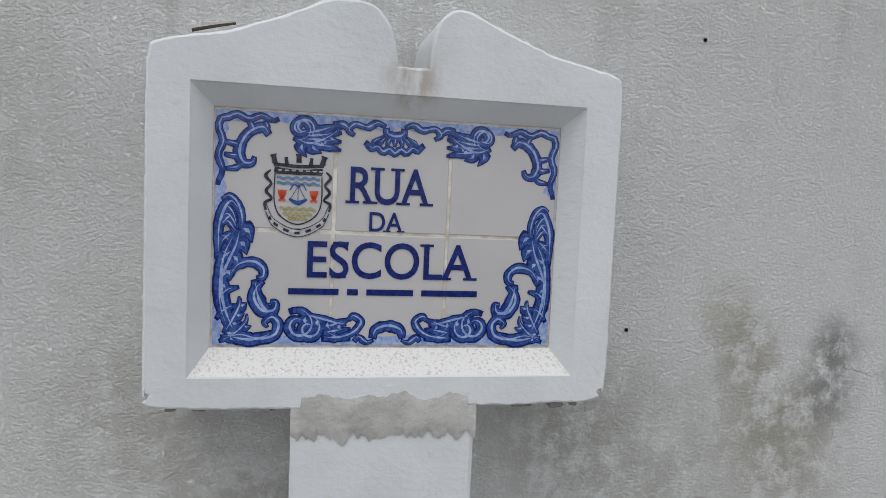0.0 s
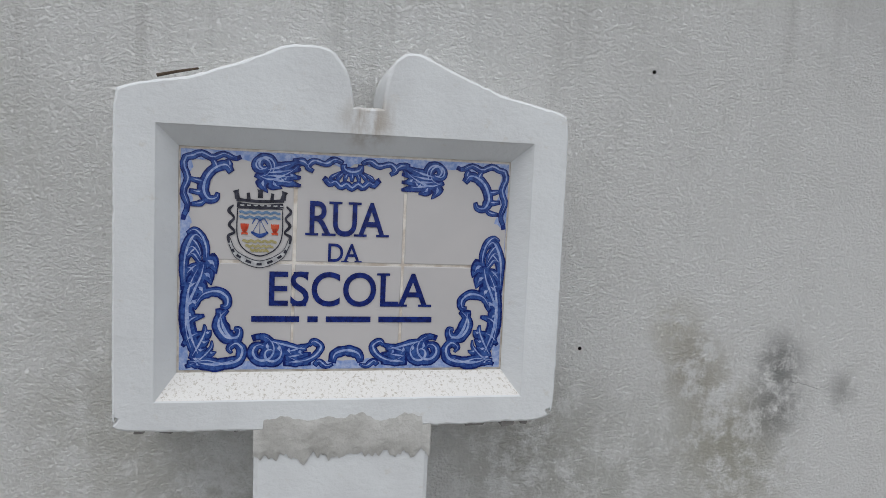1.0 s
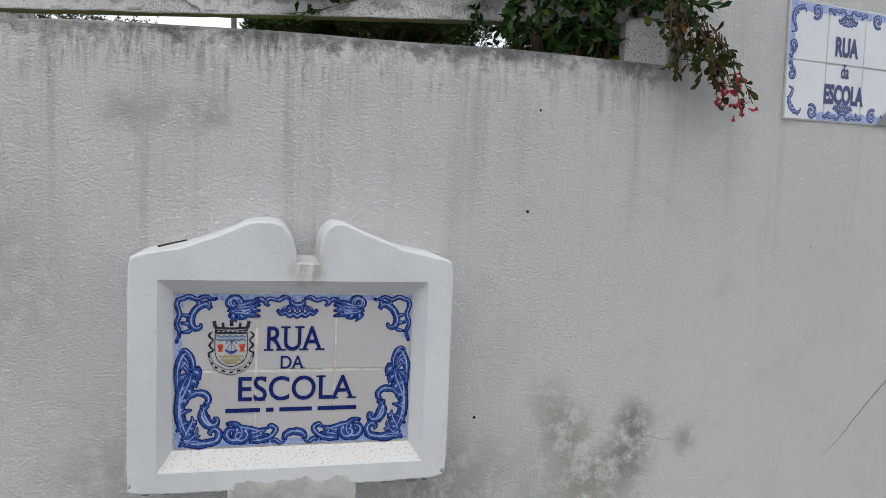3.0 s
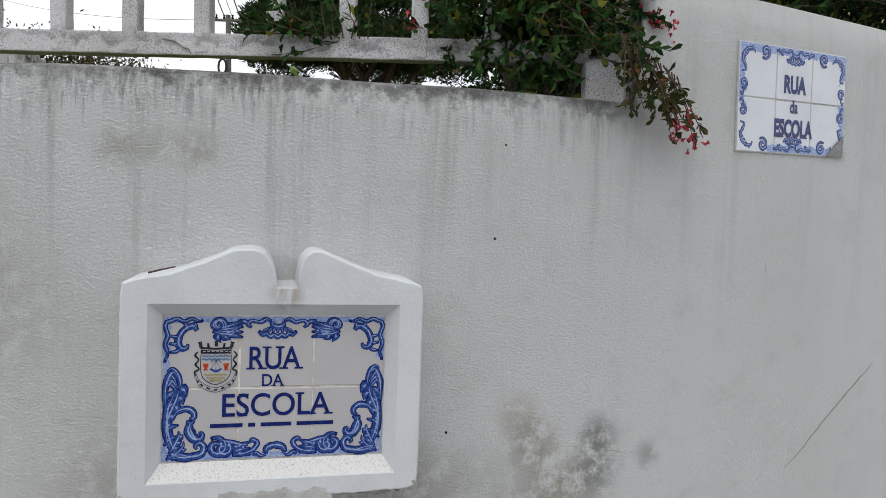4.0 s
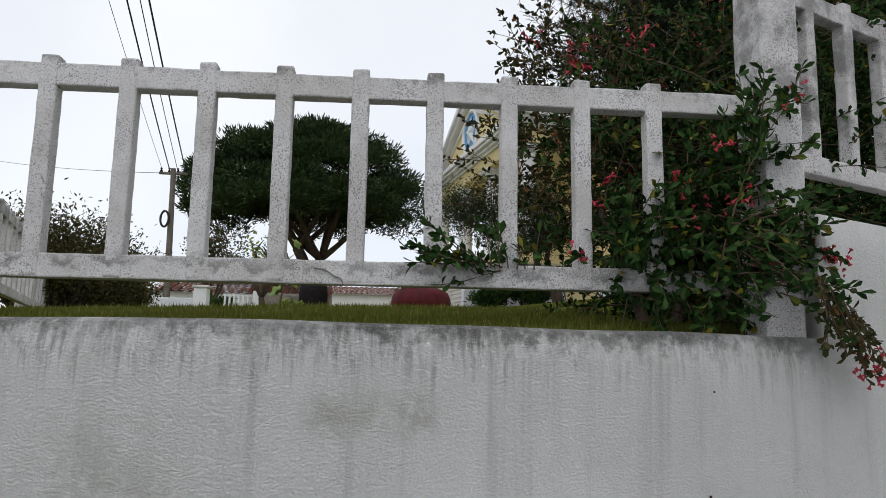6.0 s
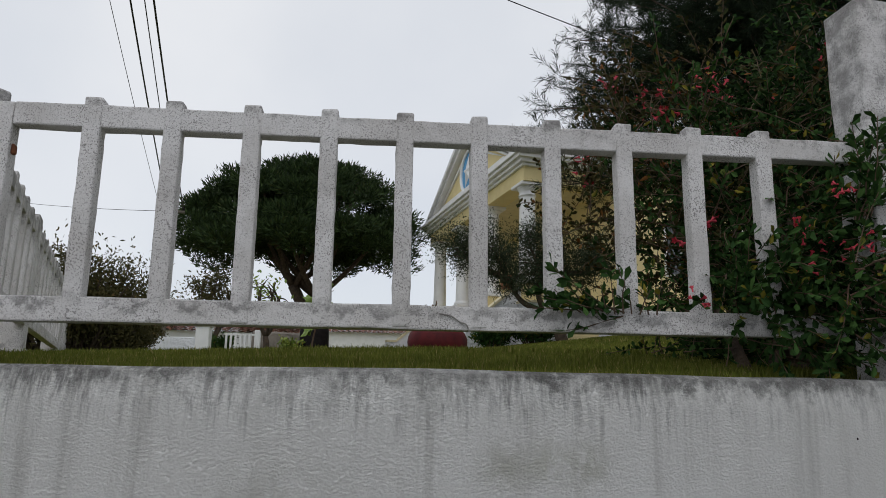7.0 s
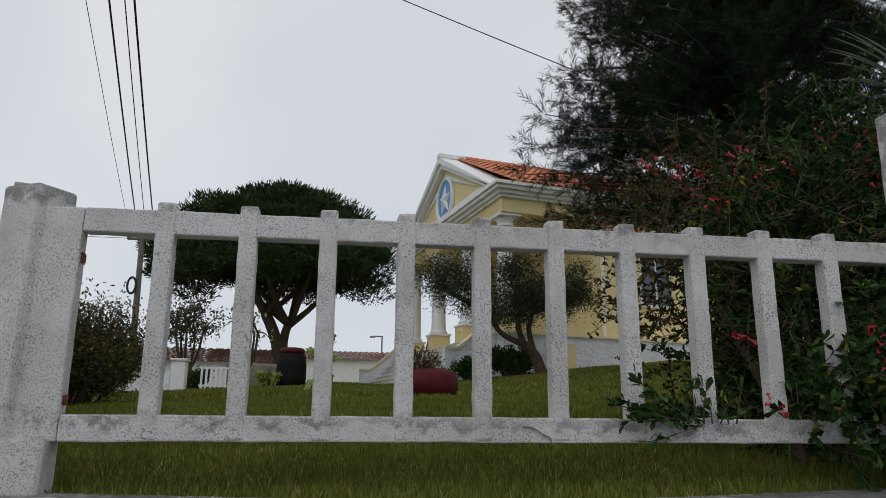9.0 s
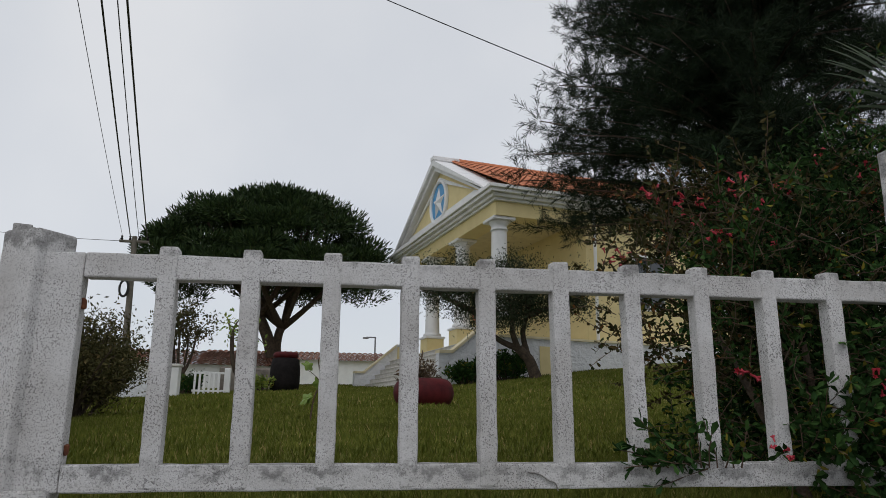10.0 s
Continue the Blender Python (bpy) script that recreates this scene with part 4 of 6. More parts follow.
# second, older sign on the higher wall
A2 = math.degrees(math.atan2(wall_y(1.452) - wall_y(1.058), 0.394))
Q = pose(1.234, wall_y(1.233) - 0.006, 1.789, 0, -1.5, A2)
sign2 = thing("tile_street_sign", Q, "older weathered blue and white tile street sign, one corner broken", "street sign")
bm = bmesh.new()
box(bm, -0.227, 0.227, 0.0012, 0.02, -0.152, 0.152, 0.002)
part("grout_bed", bm, MORTAR, sign2, "grey mortar bed")
tiles(sign2, TILE_OLD, 0.15, 0.0035)
wash(sign2, 0.446, 0.296, 0.023, BLUE_L)
def old_corner(S):
    S.stroke(flat([(0.012, 0.100), (0.030, 0.094), (0.026, 0.078), (0.016, 0.060), (0.020, 0.036), (0.040, 0.022), (0.066, 0.022), (0.074, 0.034)]), 0.004, 0.009, 0.010, 0.009, 0.004)
    for k in range(5):
        S.stroke(flat([(0.006 + 0.011 * k, 0.066 - 0.012 * k), (0.012 + 0.011 * k, 0.064 - 0.012 * k), (0.018 + 0.011 * k, 0.058 - 0.012 * k)], 4), 0.003, 0.006, 0.003)
    S.stroke(spiral(0.125, 0.026, 0.004, 0.024, 0.4, 1.3), 0.005, 0.011, 0.011, 0.006)
    S.stroke(spiral(0.022, 0.140, 0.004, 0.018, 0.9, 1.2), 0.004, 0.010, 0.010, 0.006)
    S.stroke(flat([(0.006, 0.170), (0.016, 0.176), (0.026, 0.160)], 5), 0.003, 0.010, 0.003)


OLD_BLUES = (BLUE_D, BLUE_M, BLUE_L)
for fz, oz in ((-1, 0.148), (1, -0.148)):
    for fx in (1, -1):
        ornament(sign2, "corner_scroll", old_corner, "worn cobalt scroll corner", fx, fz, -fx * 0.2235, oz, OLD_BLUES, 0.80)
    ornament(sign2, "shell_ornament", shell, "worn cobalt shell on the border", 1, fz, 0, oz, OLD_BLUES)
lettering("RUA", 0.0, 0.024, 0.066, BLUE_D, sign2, 0.70, 0.0031)
lettering("da", 0.0, -0.0325, 0.050, BLUE_D, sign2, 0.70, 0.0012)
lettering("ESCOLA", 0.0, -0.100, 0.066, BLUE_D, sign2, 0.665, 0.0031)
bm = bmesh.new()
tri = [(0.2235, -0.149), (0.146, -0.149), (0.172, -0.125), (0.205, -0.098), (0.2235, -0.086)]
f = [bm.verts.new((x, -0.0022, z)) for x, z in tri]
bm.faces.new(f)
bmesh.ops.solidify(bm, geom=bm.faces[:], thickness=-0.002)
part("mortar_patch", bm, WALL, sign2, "plastered-over broken corner")
bm = bmesh.new()
ribbon(bm, [(0.140, -0.151), (0.160, -0.136), (0.185, -0.112), (0.206, -0.098), (0.226, -0.083)], [0.0015, 0.002, 0.001], -0.0045)
part("crack", bm, MORTAR_D, sign2, "dark crack across the corner")

# ---- concrete fence on the wall ----
def fence_parts(parent, n, first, pitch, x0, x1, z0, z1):
    """Two rails with n balusters whose tops stand a little proud."""
    def rail(za, zb, seed):
        bm = bmesh.new()
        box(bm, x0, x1, 0.0, 0.046, za, zb, 0.004, None, 2)
        es = [e for e in bm.edges if abs(e.verts[0].co.x - e.verts[1].co.x) > 0.5]
        bmesh.ops.subdivide_edges(bm, edges=es, cuts=60)
        return roughen(bm, 0.0022, 22, seed)
    part("bottom_rail", rail(z0, z0 + 0.061, 1), CONC, parent)
    part("top_rail", rail(z1 - 0.080, z1 - 0.020, 2), CONC, parent)
    for i in range(n):
        bm = bmesh.new()
        w = 0.045
        box(bm, -w / 2, w / 2, -0.003, 0.043, z0 + 0.004, z1 + 0.001, 0.006, None, 2)
        es = [e for e in bm.edges if abs(e.verts[0].co.z - e.verts[1].co.z) > 0.3]
        bmesh.ops.subdivide_edges(bm, edges=es, cuts=16)
        roughen(bm, 0.0022, 25, 3.0 + i)
        b = part("baluster", bm, CONC, parent)
        b.location.x = first + pitch * i


fence = thing("concrete_fence", pose(0.0194, 1.33, 0, 0, -0.5157, 0), "white-painted concrete baluster fence, pitted and grey with dirt", "fence")
fence_parts(fence, 10, -1.415, 0.1972, -1.604, 0.70, 1.842, 2.412)
bm = bmesh.new()
tube(bm, spline([(-0.53, -0.0045, 1.882), (-0.50, -0.0045, 1.876), (-0.478, -0.0045, 1.862), (-0.462, -0.0045, 1.856), (-0.455, -0.005, 1.838)], 5), 0.0022, 0.0016, 5)
part("crack", bm, MORTAR_D, fence, "dark crack in the bottom rail")


def post(parent, w, d, z0, z1, zc, name="post", m=None):
    bm = bmesh.new()
    box(bm, -w / 2, w / 2, 0, d, z0, z1, 0.008, None, 2)
    es = [e for e in bm.edges if abs(e.verts[0].co.z - e.verts[1].co.z) > 0.3]
    bmesh.ops.subdivide_edges(bm, edges=es, cuts=20)
    for v in bm.verts:
        if v.co.z > z1 - 0.02:
            v.co.z += (zc - z1) * (1 - abs(v.co.x) / (w / 2) * 0.9)
    roughen(bm, 0.0025, 16, w)
    if m is not None:
        bmesh.ops.transform(bm, matrix=m, verts=bm.verts[:])
    return part(name, bm, CONC, parent)


left_post = thing("fence_post", pose(-1.71, 1.304, 0, 0, 0, 60), "thick white concrete fence post with a sloped top and rust marks", "fence post")
post(left_post, 0.115, 0.115, 1.80, 2.425, 2.445, m=pose(0.0575, 0, 0))
bm = boxes((0.0, 0.095, 0.02, 0.12, 1.68, 1.835), bevel=0.008)
roughen(bm, 0.003, 18, 2)
bmesh.ops.transform(bm, matrix=pose(-0.02, -0.01, 0, 0, 0, -60), verts=bm.verts[:])
part("base", bm, CONC, left_post)
stile = bmesh.new()
box(stile, -1.735, -1.605, 0.0, 0.046, 1.842, 2.392, 0.005, None, 2)
bmesh.ops.subdivide_edges(stile, edges=[e for e in stile.edges if abs(e.verts[0].co.z - e.verts[1].co.z) > 0.3], cuts=16)
part("end_stile", roughen(stile, 0.002, 20, 9), CONC, fence, "wide flat end stile of the fence")
for z in (2.27, 1.935):
    bm = bmesh.new()
    box(bm, -1.606, -1.596, 0.012, 0.03, z - 0.012, z + 0.012, 0.003)
    roughen(bm, 0.003, 80, z)
    part("rusted_stub", bm, RUST, fence, "rusted iron stub")

corner = thing("corner_pillar", pose(0.652, 1.30, 0, 0, 0, 4), "tall square white concrete corner pillar", "pillar")
bm = bmesh.new()
box(bm, 0, 0.112, 0, 0.135, 1.70, 2.83, 0.006, None, 2)
es = [e for e in bm.edges if abs(e.verts[0].co.z - e.verts[1].co.z) > 0.3]
bmesh.ops.subdivide_edges(bm, edges=es, cuts=30)
roughen(bm, 0.002, 14, 5)
part("shaft", bm, CONC, corner)
bm = boxes((-0.055, 0.05, -0.065, 0.0, 1.727, 1.84), bevel=0.008)
part("base", roughen(bm, 0.003, 18, 4), CONC, corner)

fence2 = thing("concrete_fence", pose(0.79, 1.452, 0, 0, 0, 24.6), "white concrete baluster fence on the higher wall, overgrown", "fence")
fence_parts(fence2, 9, 0.16, 0.2, -0.03, 2.1, 2.235, 2.84)

fence3 = thing("concrete_fence", pose(-1.80, 1.50, 0, 0, 0, 108.5), "white concrete fence along the side of the garden, in the shade", "fence")
fence_parts(fence3, 28, 0.14, 0.2, 0.0, 5.8, 1.98, 2.50)
for x in (1.9, 4.1):
    p3 = post(fence3, 0.14, 0.12, 1.80, 2.53, 2.56, "post")
    p3.location.x = x
solo("wall_west", boxes((0.0, 6.0, 0.02, 0.2, 0.0, 1.84), bevel=0.01), STONEWALL, "low grey side wall of the garden", "wall", "structure").matrix_world = pose(-1.80, 1.45, 0, 0, 0, 108.5)


# ---- house with a portico ----
H = Matrix(((-0.1979, -0.9802, 0, 3.112), (0.9802, -0.1979, 0, 16.993), (0, 0, 1, -0.232), (0, 0, 0, 1))) @ Matrix.Diagonal((0.925, 0.826, 0.906, 1))
house = thing("house", H, "yellow house with a white-columned portico, pediment and orange tiled roof", "house")
FL, CB, CT = 4.70, 5.30, 8.10
bm = boxes((-0.75, 9.2, -13.0, 0.45, 2.4, FL - 0.06))
part("podium", bm, ROUGHCAST, house, "white roughcast podium wall")
bm = boxes((-0.80, 9.25, -13.0, 0.5, FL - 0.06, FL))
part("podium_coping", bm, CREAM, house, "cream coping")
bm = boxes((-0.3, 8.8, -13.0, -2.9, FL, 8.77))
part("wall", bm, YELLOW, house, "yellow painted wall")
for i in range(8):
    o0 = 0.35 + 0.21 * (7 - i)
    bm = boxes((0.05, 8.85, 0.4, o0 + 0.21, FL - 0.185 * (8 - i), FL - 0.185 * (7 - i) - 0.03), (0.05, 8.85, 0.4, o0 + 0.24, FL - 0.185 * (7 - i) - 0.03, FL - 0.185 * (7 - i)), bevel=0.006)
    part("step", bm, STONE, house, "pale stone step")


def parapet(a):
    par = hang(new("parapet"), house)
    tagged(par, "sloping white stair wall with a cream coping")
    for nm, mat, dz0, dz1, ww in (("parapet_body", ROUGHCAST, -9, 0.30, 0.13), ("coping", CREAM, 0.30, 0.38, 0.17)):
        bm = bmesh.new()
        top = [(0.2, FL + 0.30), (1.65, FL - 0.80), (2.05, FL - 0.80)]
        pts = [(o, z + dz1) for o, z in top]
        low = [(o, (z + dz0) if dz0 > -5 else 2.3) for o, z in top][::-1]
        ring = pts + low
        A = [bm.verts.new((a - ww, o, z)) for o, z in ring]
        B = [bm.verts.new((a + ww, o, z)) for o, z in ring]
        bm.faces.new(A)
        bm.faces.new(B[::-1])
        for i in range(len(ring)):
            j = (i + 1) % len(ring)
            bm.faces.new((A[i], B[i], B[j], A[j]))
        bmesh.ops.recalc_face_normals(bm, faces=bm.faces[:])
        part(nm, bm, mat, par)


parapet(-0.15)
parapet(9.1)


def column(a):
    c = hang(new("column"), house)
    c.location = (a, 0, 0)
    tagged(c, "round white column on a yellow pedestal")
    part("pedestal", boxes((-0.34, 0.34, -0.34, 0.34, FL, CB - 0.08), bevel=0.01), YELLOW, c, "yellow pedestal")
    part("pedestal_cap", boxes((-0.38, 0.38, -0.38, 0.38, CB - 0.08, CB), bevel=0.015), WHITE, c)
    bm = lathe(bmesh.new(), [(0.33, CB), (0.34, CB + 0.05), (0.33, CB + 0.10), (0.28, CB + 0.13), (0.275, CB + 0.16), (0.262, CB + 0.6), (0.235, CT - 0.42), (0.235, CT - 0.36), (0.27, CT - 0.35), (0.27, CT - 0.32), (0.24, CT - 0.31), (0.24, CT - 0.22), (0.30, CT - 0.14), (0.33, CT - 0.10)], 28)
    part("shaft", bm, WHITE, c, "", True)
    part("capital", boxes((-0.38, 0.38, -0.38, 0.38, CT - 0.10, CT), bevel=0.02), WHITE, c)


for k in range(4):
    column(2.75 * k)
part("beam", boxes((-0.42, 8.7, -0.32, 0.32, CT, 8.60), (-0.42, 0.22, -3.0, -0.32, CT, 8.60), (8.06, 8.7, -3.0, -0.32, CT, 8.60)), YELLOW, house, "yellow architrave")
part("porch_ceiling", boxes((-0.2, 8.5, -2.95, -0.3, 8.32, 8.42)), CREAM, house, "plain cream porch ceiling")
for o, z0, z1 in ((0.08, 8.50, 8.58), (0.18, 8.58, 8.68), (0.30, 8.68, 8.78), (0.38, 8.78, 8.88)):
    part("cornice", boxes((-0.44 - o, 8.72 + o, -13.0, 0.33 + o, z0, z1), bevel=0.01), WHITE, house, "white moulded cornice")
MIDA, PW, PB, PA = 4.22, 4.72, 8.80, 11.33


def tri_prism(hw, z0, apex, o0, o1, name, mat, label="", ring=None):
    bm = bmesh.new()
    pts = [(MIDA - hw, z0), (MIDA + hw, z0), (MIDA, apex)]
    if ring:
        r = ring
        inn = [(MIDA - hw + r * 2.3, z0 + r), (MIDA + hw - r * 2.3, z0 + r), (MIDA, apex - r * 1.15)]
        A, B = [[bm.verts.new((x, o1, z)) for x, z in q] for q in (pts, inn)]
        C, D = [[bm.verts.new((x, o0, z)) for x, z in q] for q in (pts, inn)]
        for i in range(3):
            j = (i + 1) % 3
            bm.faces.new((A[i], A[j], B[j], B[i]))
            bm.faces.new((C[j], C[i], D[i], D[j]))
            bm.faces.new((A[j], A[i], C[i], C[j]))
            bm.faces.new((B[i], B[j], D[j], D[i]))
    else:
        prism(bm, pts, o1, o0)
    bmesh.ops.recalc_face_normals(bm, faces=bm.faces[:])
    return part(name, bm, mat, house, label)


tri_prism(4.55, PB, PA - 0.25, -3.0, 0.26, "pediment", YELLOW, "yellow pediment field")
tri_prism(PW, PB - 0.02, PA, -0.4, 0.62, "raking_cornice", WHITE, "white raking cornice", 0.20)
tri_prism(PW - 0.3, PB - 0.01, PA - 0.15, -0.4, 0.50, "raking_cornice", WHITE, "white raking cornice", 0.22)
tri_prism(3.5, PB + 0.33, PA - 0.62, 0.2, 0.33, "triangle_moulding", WHITE, "white triangular moulding", 0.16)
MS = pose(MIDA, 0.27, PB + 0.98, -90)
bm = lathe(bmesh.new(), [(0.80, 0.0), (0.80, 0.10), (0.74, 0.14), (0.68, 0.10), (0.68, 0.02)], 40, MS)
part("medallion_ring", bm, WHITE, house, "white round moulding")
bm = lathe(bmesh.new(), [(0.69, 0.0), (0.69, 0.05)], 40, MS)
part("medallion_disc", bm, SKYBLUE, house, "sky blue disc")
bm = bmesh.new()
ctr = bm.verts.new((0, 0, 0.20))
ring = [bm.verts.new(((0.58 if k % 2 == 0 else 0.23) * math.sin(k * math.pi / 5), -(0.58 if k % 2 == 0 else 0.23) * math.cos(k * math.pi / 5), 0.055)) for k in range(10)]
for k in range(10):
    bm.faces.new((ctr, ring[k], ring[(k + 1) % 10]))
bmesh.ops.recalc_face_normals(bm, faces=bm.faces[:])
bmesh.ops.transform(bm, matrix=MS, verts=bm.verts[:])
part("star", bm, WHITE, house, "white five-pointed star")


def tiled_roof(a0, z0, a1, z1, o0, o1, parent, mat, pitch=0.24, rows_n=14):
    """A slope of half-round tiles: courses of overlapping ridges."""
    roof = hang(new("roof_slope"), parent)
    tagged(roof, "clay roof tiles in overlapping courses")
    cols = int((o1 - o0) / pitch)
    for r in range(rows_n):
        bm = bmesh.new()
        t0, t1 = r / rows_n, (r + 1) / rows_n + 0.02
        A0, Z0, A1, Z1 = a0 + (a1 - a0) * t0, z0 + (z1 - z0) * t0 + 0.03, a0 + (a1 - a0) * t1, z0 + (z1 - z0) * t1
        prev = None
        for c in range(cols * 4 + 1):
            o = o0 + (o1 - o0) * c / (cols * 4)
            h = 0.07 * abs(math.sin(math.pi * c / 4))
            cur = (bm.verts.new((A0, o, Z0 + h)), bm.verts.new((A1, o, Z1 + h)))
            if prev:
                bm.faces.new((prev[0], cur[0], cur[1], prev[1]))
            prev = cur
        part("tile_course", bm, mat, roof)
    return roof


tiled_roof(-0.85, 8.84, MIDA, PA + 0.02, -13.0, -0.1, house, TERRA)
tiled_roof(9.05, 8.84, MIDA, PA + 0.02, -13.0, -0.1, house, TERRA)
bm = boxes((MIDA - 0.16, MIDA + 0.16, -0.45, 0.64, PA - 0.06, PA + 0.12), bevel=0.03)
part("ridge_block", bm, WHITE, house, "white block on the ridge")
bm = tube(bmesh.new(), [(MIDA, -13.0, PA + 0.03), (MIDA, -0.4, PA + 0.03)], 0.13, 0.13, 10)
part("ridge_tile", bm, TERRA, house)
bm = tube(bmesh.new(), [(-0.42, -3.15, FL), (-0.42, -3.15, 8.5)], 0.05, 0.05, 10)
part("downpipe", bm, WHITE, house, "white downpipe")
for o in (-5.2, -8.2):
    w = hang(new("window"), house)
    part("window_frame", boxes((-0.36, -0.30, o - 0.6, o + 0.6, 5.7, 7.4), bevel=0.01), WHITE, w)
    for s in (-1, 1):
        part("pane", boxes((-0.375, -0.362, o + s * 0.28 - 0.24, o + s * 0.28 + 0.24, 5.78, 7.32)), GLASS, w)
part("podium_panel", boxes((-0.77, -0.74, -1.9, -0.9, 3.55, 4.45)), YELLOW, house, "yellow panel in the podium wall")

pot = thing("flower_pot", H @ pose(-0.1, 0.75, 4.95), "terracotta flower pot with a small plant on the stair wall", "flower pot")
bm = lathe(bmesh.new(), [(0.14, 0.12), (0.19, 0.42), (0.21, 0.42), (0.21, 0.48), (0.17, 0.48)], 18)
part("pot", bm, POT, pot)
bm = tube(bmesh.new(), [(0, 0, 0.4), (0.02, 0, 0.8), (0, 0.03, 1.2)], 0.02, 0.012, 6)
part("stem", bm, BARK, pot)
u = unit(260)
blades("foliage", np.array([0, 0.03, 1.25]) + u * RNG.uniform(0.05, 0.3, (260, 1)), u, 0.09, 0.04, LEAF_O, pot)

# ---- neighbouring houses, lamp, pole and cables ----
def low_house(m, w, d, hw, hr, label, mat):
    h = thing("low_house", m, label, "house")
    part("wall", boxes((0, w, 0, d, -1.5, hw)), WHITE, h, "whitewashed wall")
    tiled_roof(-0.25, hw - 0.05, d / 2, hr, -0.2, w + 0.2, h, mat, 0.3, 10).matrix_basis = Matrix(((0, 1, 0, 0), (1, 0, 0, 0), (0, 0, 1, 0), (0, 0, 0, 1)))
    tiled_roof(d + 0.25, hw - 0.05, d / 2, hr, -0.2, w + 0.2, h, mat, 0.3, 10).matrix_basis = Matrix(((0, 1, 0, 0), (1, 0, 0, 0), (0, 0, 1, 0), (0, 0, 0, 1)))
    for x in (0.0, w - 0.2):
        bm = bmesh.new()
        v = [[bm.verts.new(p) for p in ((q, 0, hw), (q, d, hw), (q, d / 2, hr))] for q in (x, x + 0.2)]
        bm.faces.new(v[0][::-1])
        bm.faces.new(v[1])
        for i in range(3):
            bm.faces.new((v[0][i], v[0][(i + 1) % 3], v[1][(i + 1) % 3], v[1][i]))
        part("gable", bm, WHITE, h)
    return h


low_house(pose(-8.0, 40.0, 3.9, 0, 0, -3), 10.0, 5.0, 1.26, 1.85, "long low white house with a weathered orange tile roof", TERRA_O)
low_house(pose(-8.0, 24.0, 2.7, 0, 0, 4), 5.6, 4.0, 1.0, 1.55, "low outbuilding with a brown-orange tiled roof", TERRA_O)

lamp = thing("street_lamp", pose(1.57, 43.0, 3.9), "thin grey street lamp with a flat arm", "street lamp")
part("post", tube(bmesh.new(), [(0, 0, 0), (0, 0, 3.0)], 0.06, 0.045, 10), LAMPGREY, lamp)
part("arm", boxes((-0.55, 0.05, -0.05, 0.05, 2.93, 3.0), bevel=0.01), LAMPGREY, lamp)
part("lamp_head", boxes((-0.75, -0.4, -0.12, 0.12, 2.88, 2.96), bevel=0.02), LAMPGREY, lamp)

pole = thing("utility_pole", pose(-7.0, 21.5, 2.7), "weathered utility pole with a cross arm and coiled cable", "utility pole")
part("shaft", tube(bmesh.new(), [(0.14, 0, -0.5), (0, 0, 4.55)], 0.11, 0.075, 12), WOODPOLE, pole)
part("cross_arm", boxes((-0.42, 0.42, -0.05, 0.05, 4.36, 4.43), bevel=0.01), WOODPOLE, pole)
for x in (-0.36, -0.12, 0.14, 0.38):
    part("insulator", lathe(bmesh.new(), [(0.03, 4.43), (0.045, 4.47), (0.02, 4.51), (0.04, 4.55), (0.01, 4.57)], 10, pose(x, 0, 0)), BLACK, pole)
coil = [(-0.10 + 0.12 * math.cos(a * 0.35), -0.14, 2.95 + 0.24 * math.sin(a * 0.35)) for a in range(37)]
part("cable_coil", tube(bmesh.new(), coil, 0.035, 0.035, 6, False), CABLE, pole, "coil of black cable")


def cable(a, b, sag, r, label):
    a, b = Vector(a), Vector(b)
    pts = [a.lerp(b, k / 40) - Vector((0, 0, sag * 4 * (k / 40) * (1 - k / 40))) for k in range(41)]
    return solo("overhead_cable", tube(bmesh.new(), pts, r, r, 6), CABLE, label, "cable", group="overhead cables")


for top, r, x0 in (((-1.93, -4.0, 8.40), 0.006, -7.34), ((-1.54, -4.0, 8.47), 0.016, -7.12), ((-1.37, -4.0, 8.52), 0.01, -6.88), ((-1.36, -4.0, 8.54), 0.018, -6.64)):
    cable(top, (x0, 21.5, 7.22), 0.28, r, "black overhead cable to the utility pole")
cable((-7.35, 21.5, 7.10), (-25.1, 38.5, 12.2), 0.3, 0.008, "thin dark overhead cable across the sky")
cable((-4.4, 12.0, 11.45), (9.5, 12.0, 6.68), 0.10, 0.010, "single black overhead cable")

# ---- garden things ----
def ring_tyre(R, r, zsq=1.0, sides=16, n=40, bm=None, z=0.0):
    bm = bm or bmesh.new()
    rings = []
    for i in range(n):
        a = 2 * math.pi * i / n
        rings.append([bm.verts.new(((R + r * math.cos(2 * math.pi * k / sides)) * math.cos(a), (R + r * math.cos(2 * math.pi * k / sides)) * math.sin(a), z + r * zsq * math.sin(2 * math.pi * k / sides))) for k in range(sides)])
    for i in range(n):
        u, v = rings[i], rings[(i + 1) % n]
        for k in range(sides):
            bm.faces.new((u[k], v[k], v[(k + 1) % sides], u[(k + 1) % sides]))
    return bm


def lawn_at(x, y, dz=0.0):
    return pose(x, y, land(x, y) + dz)


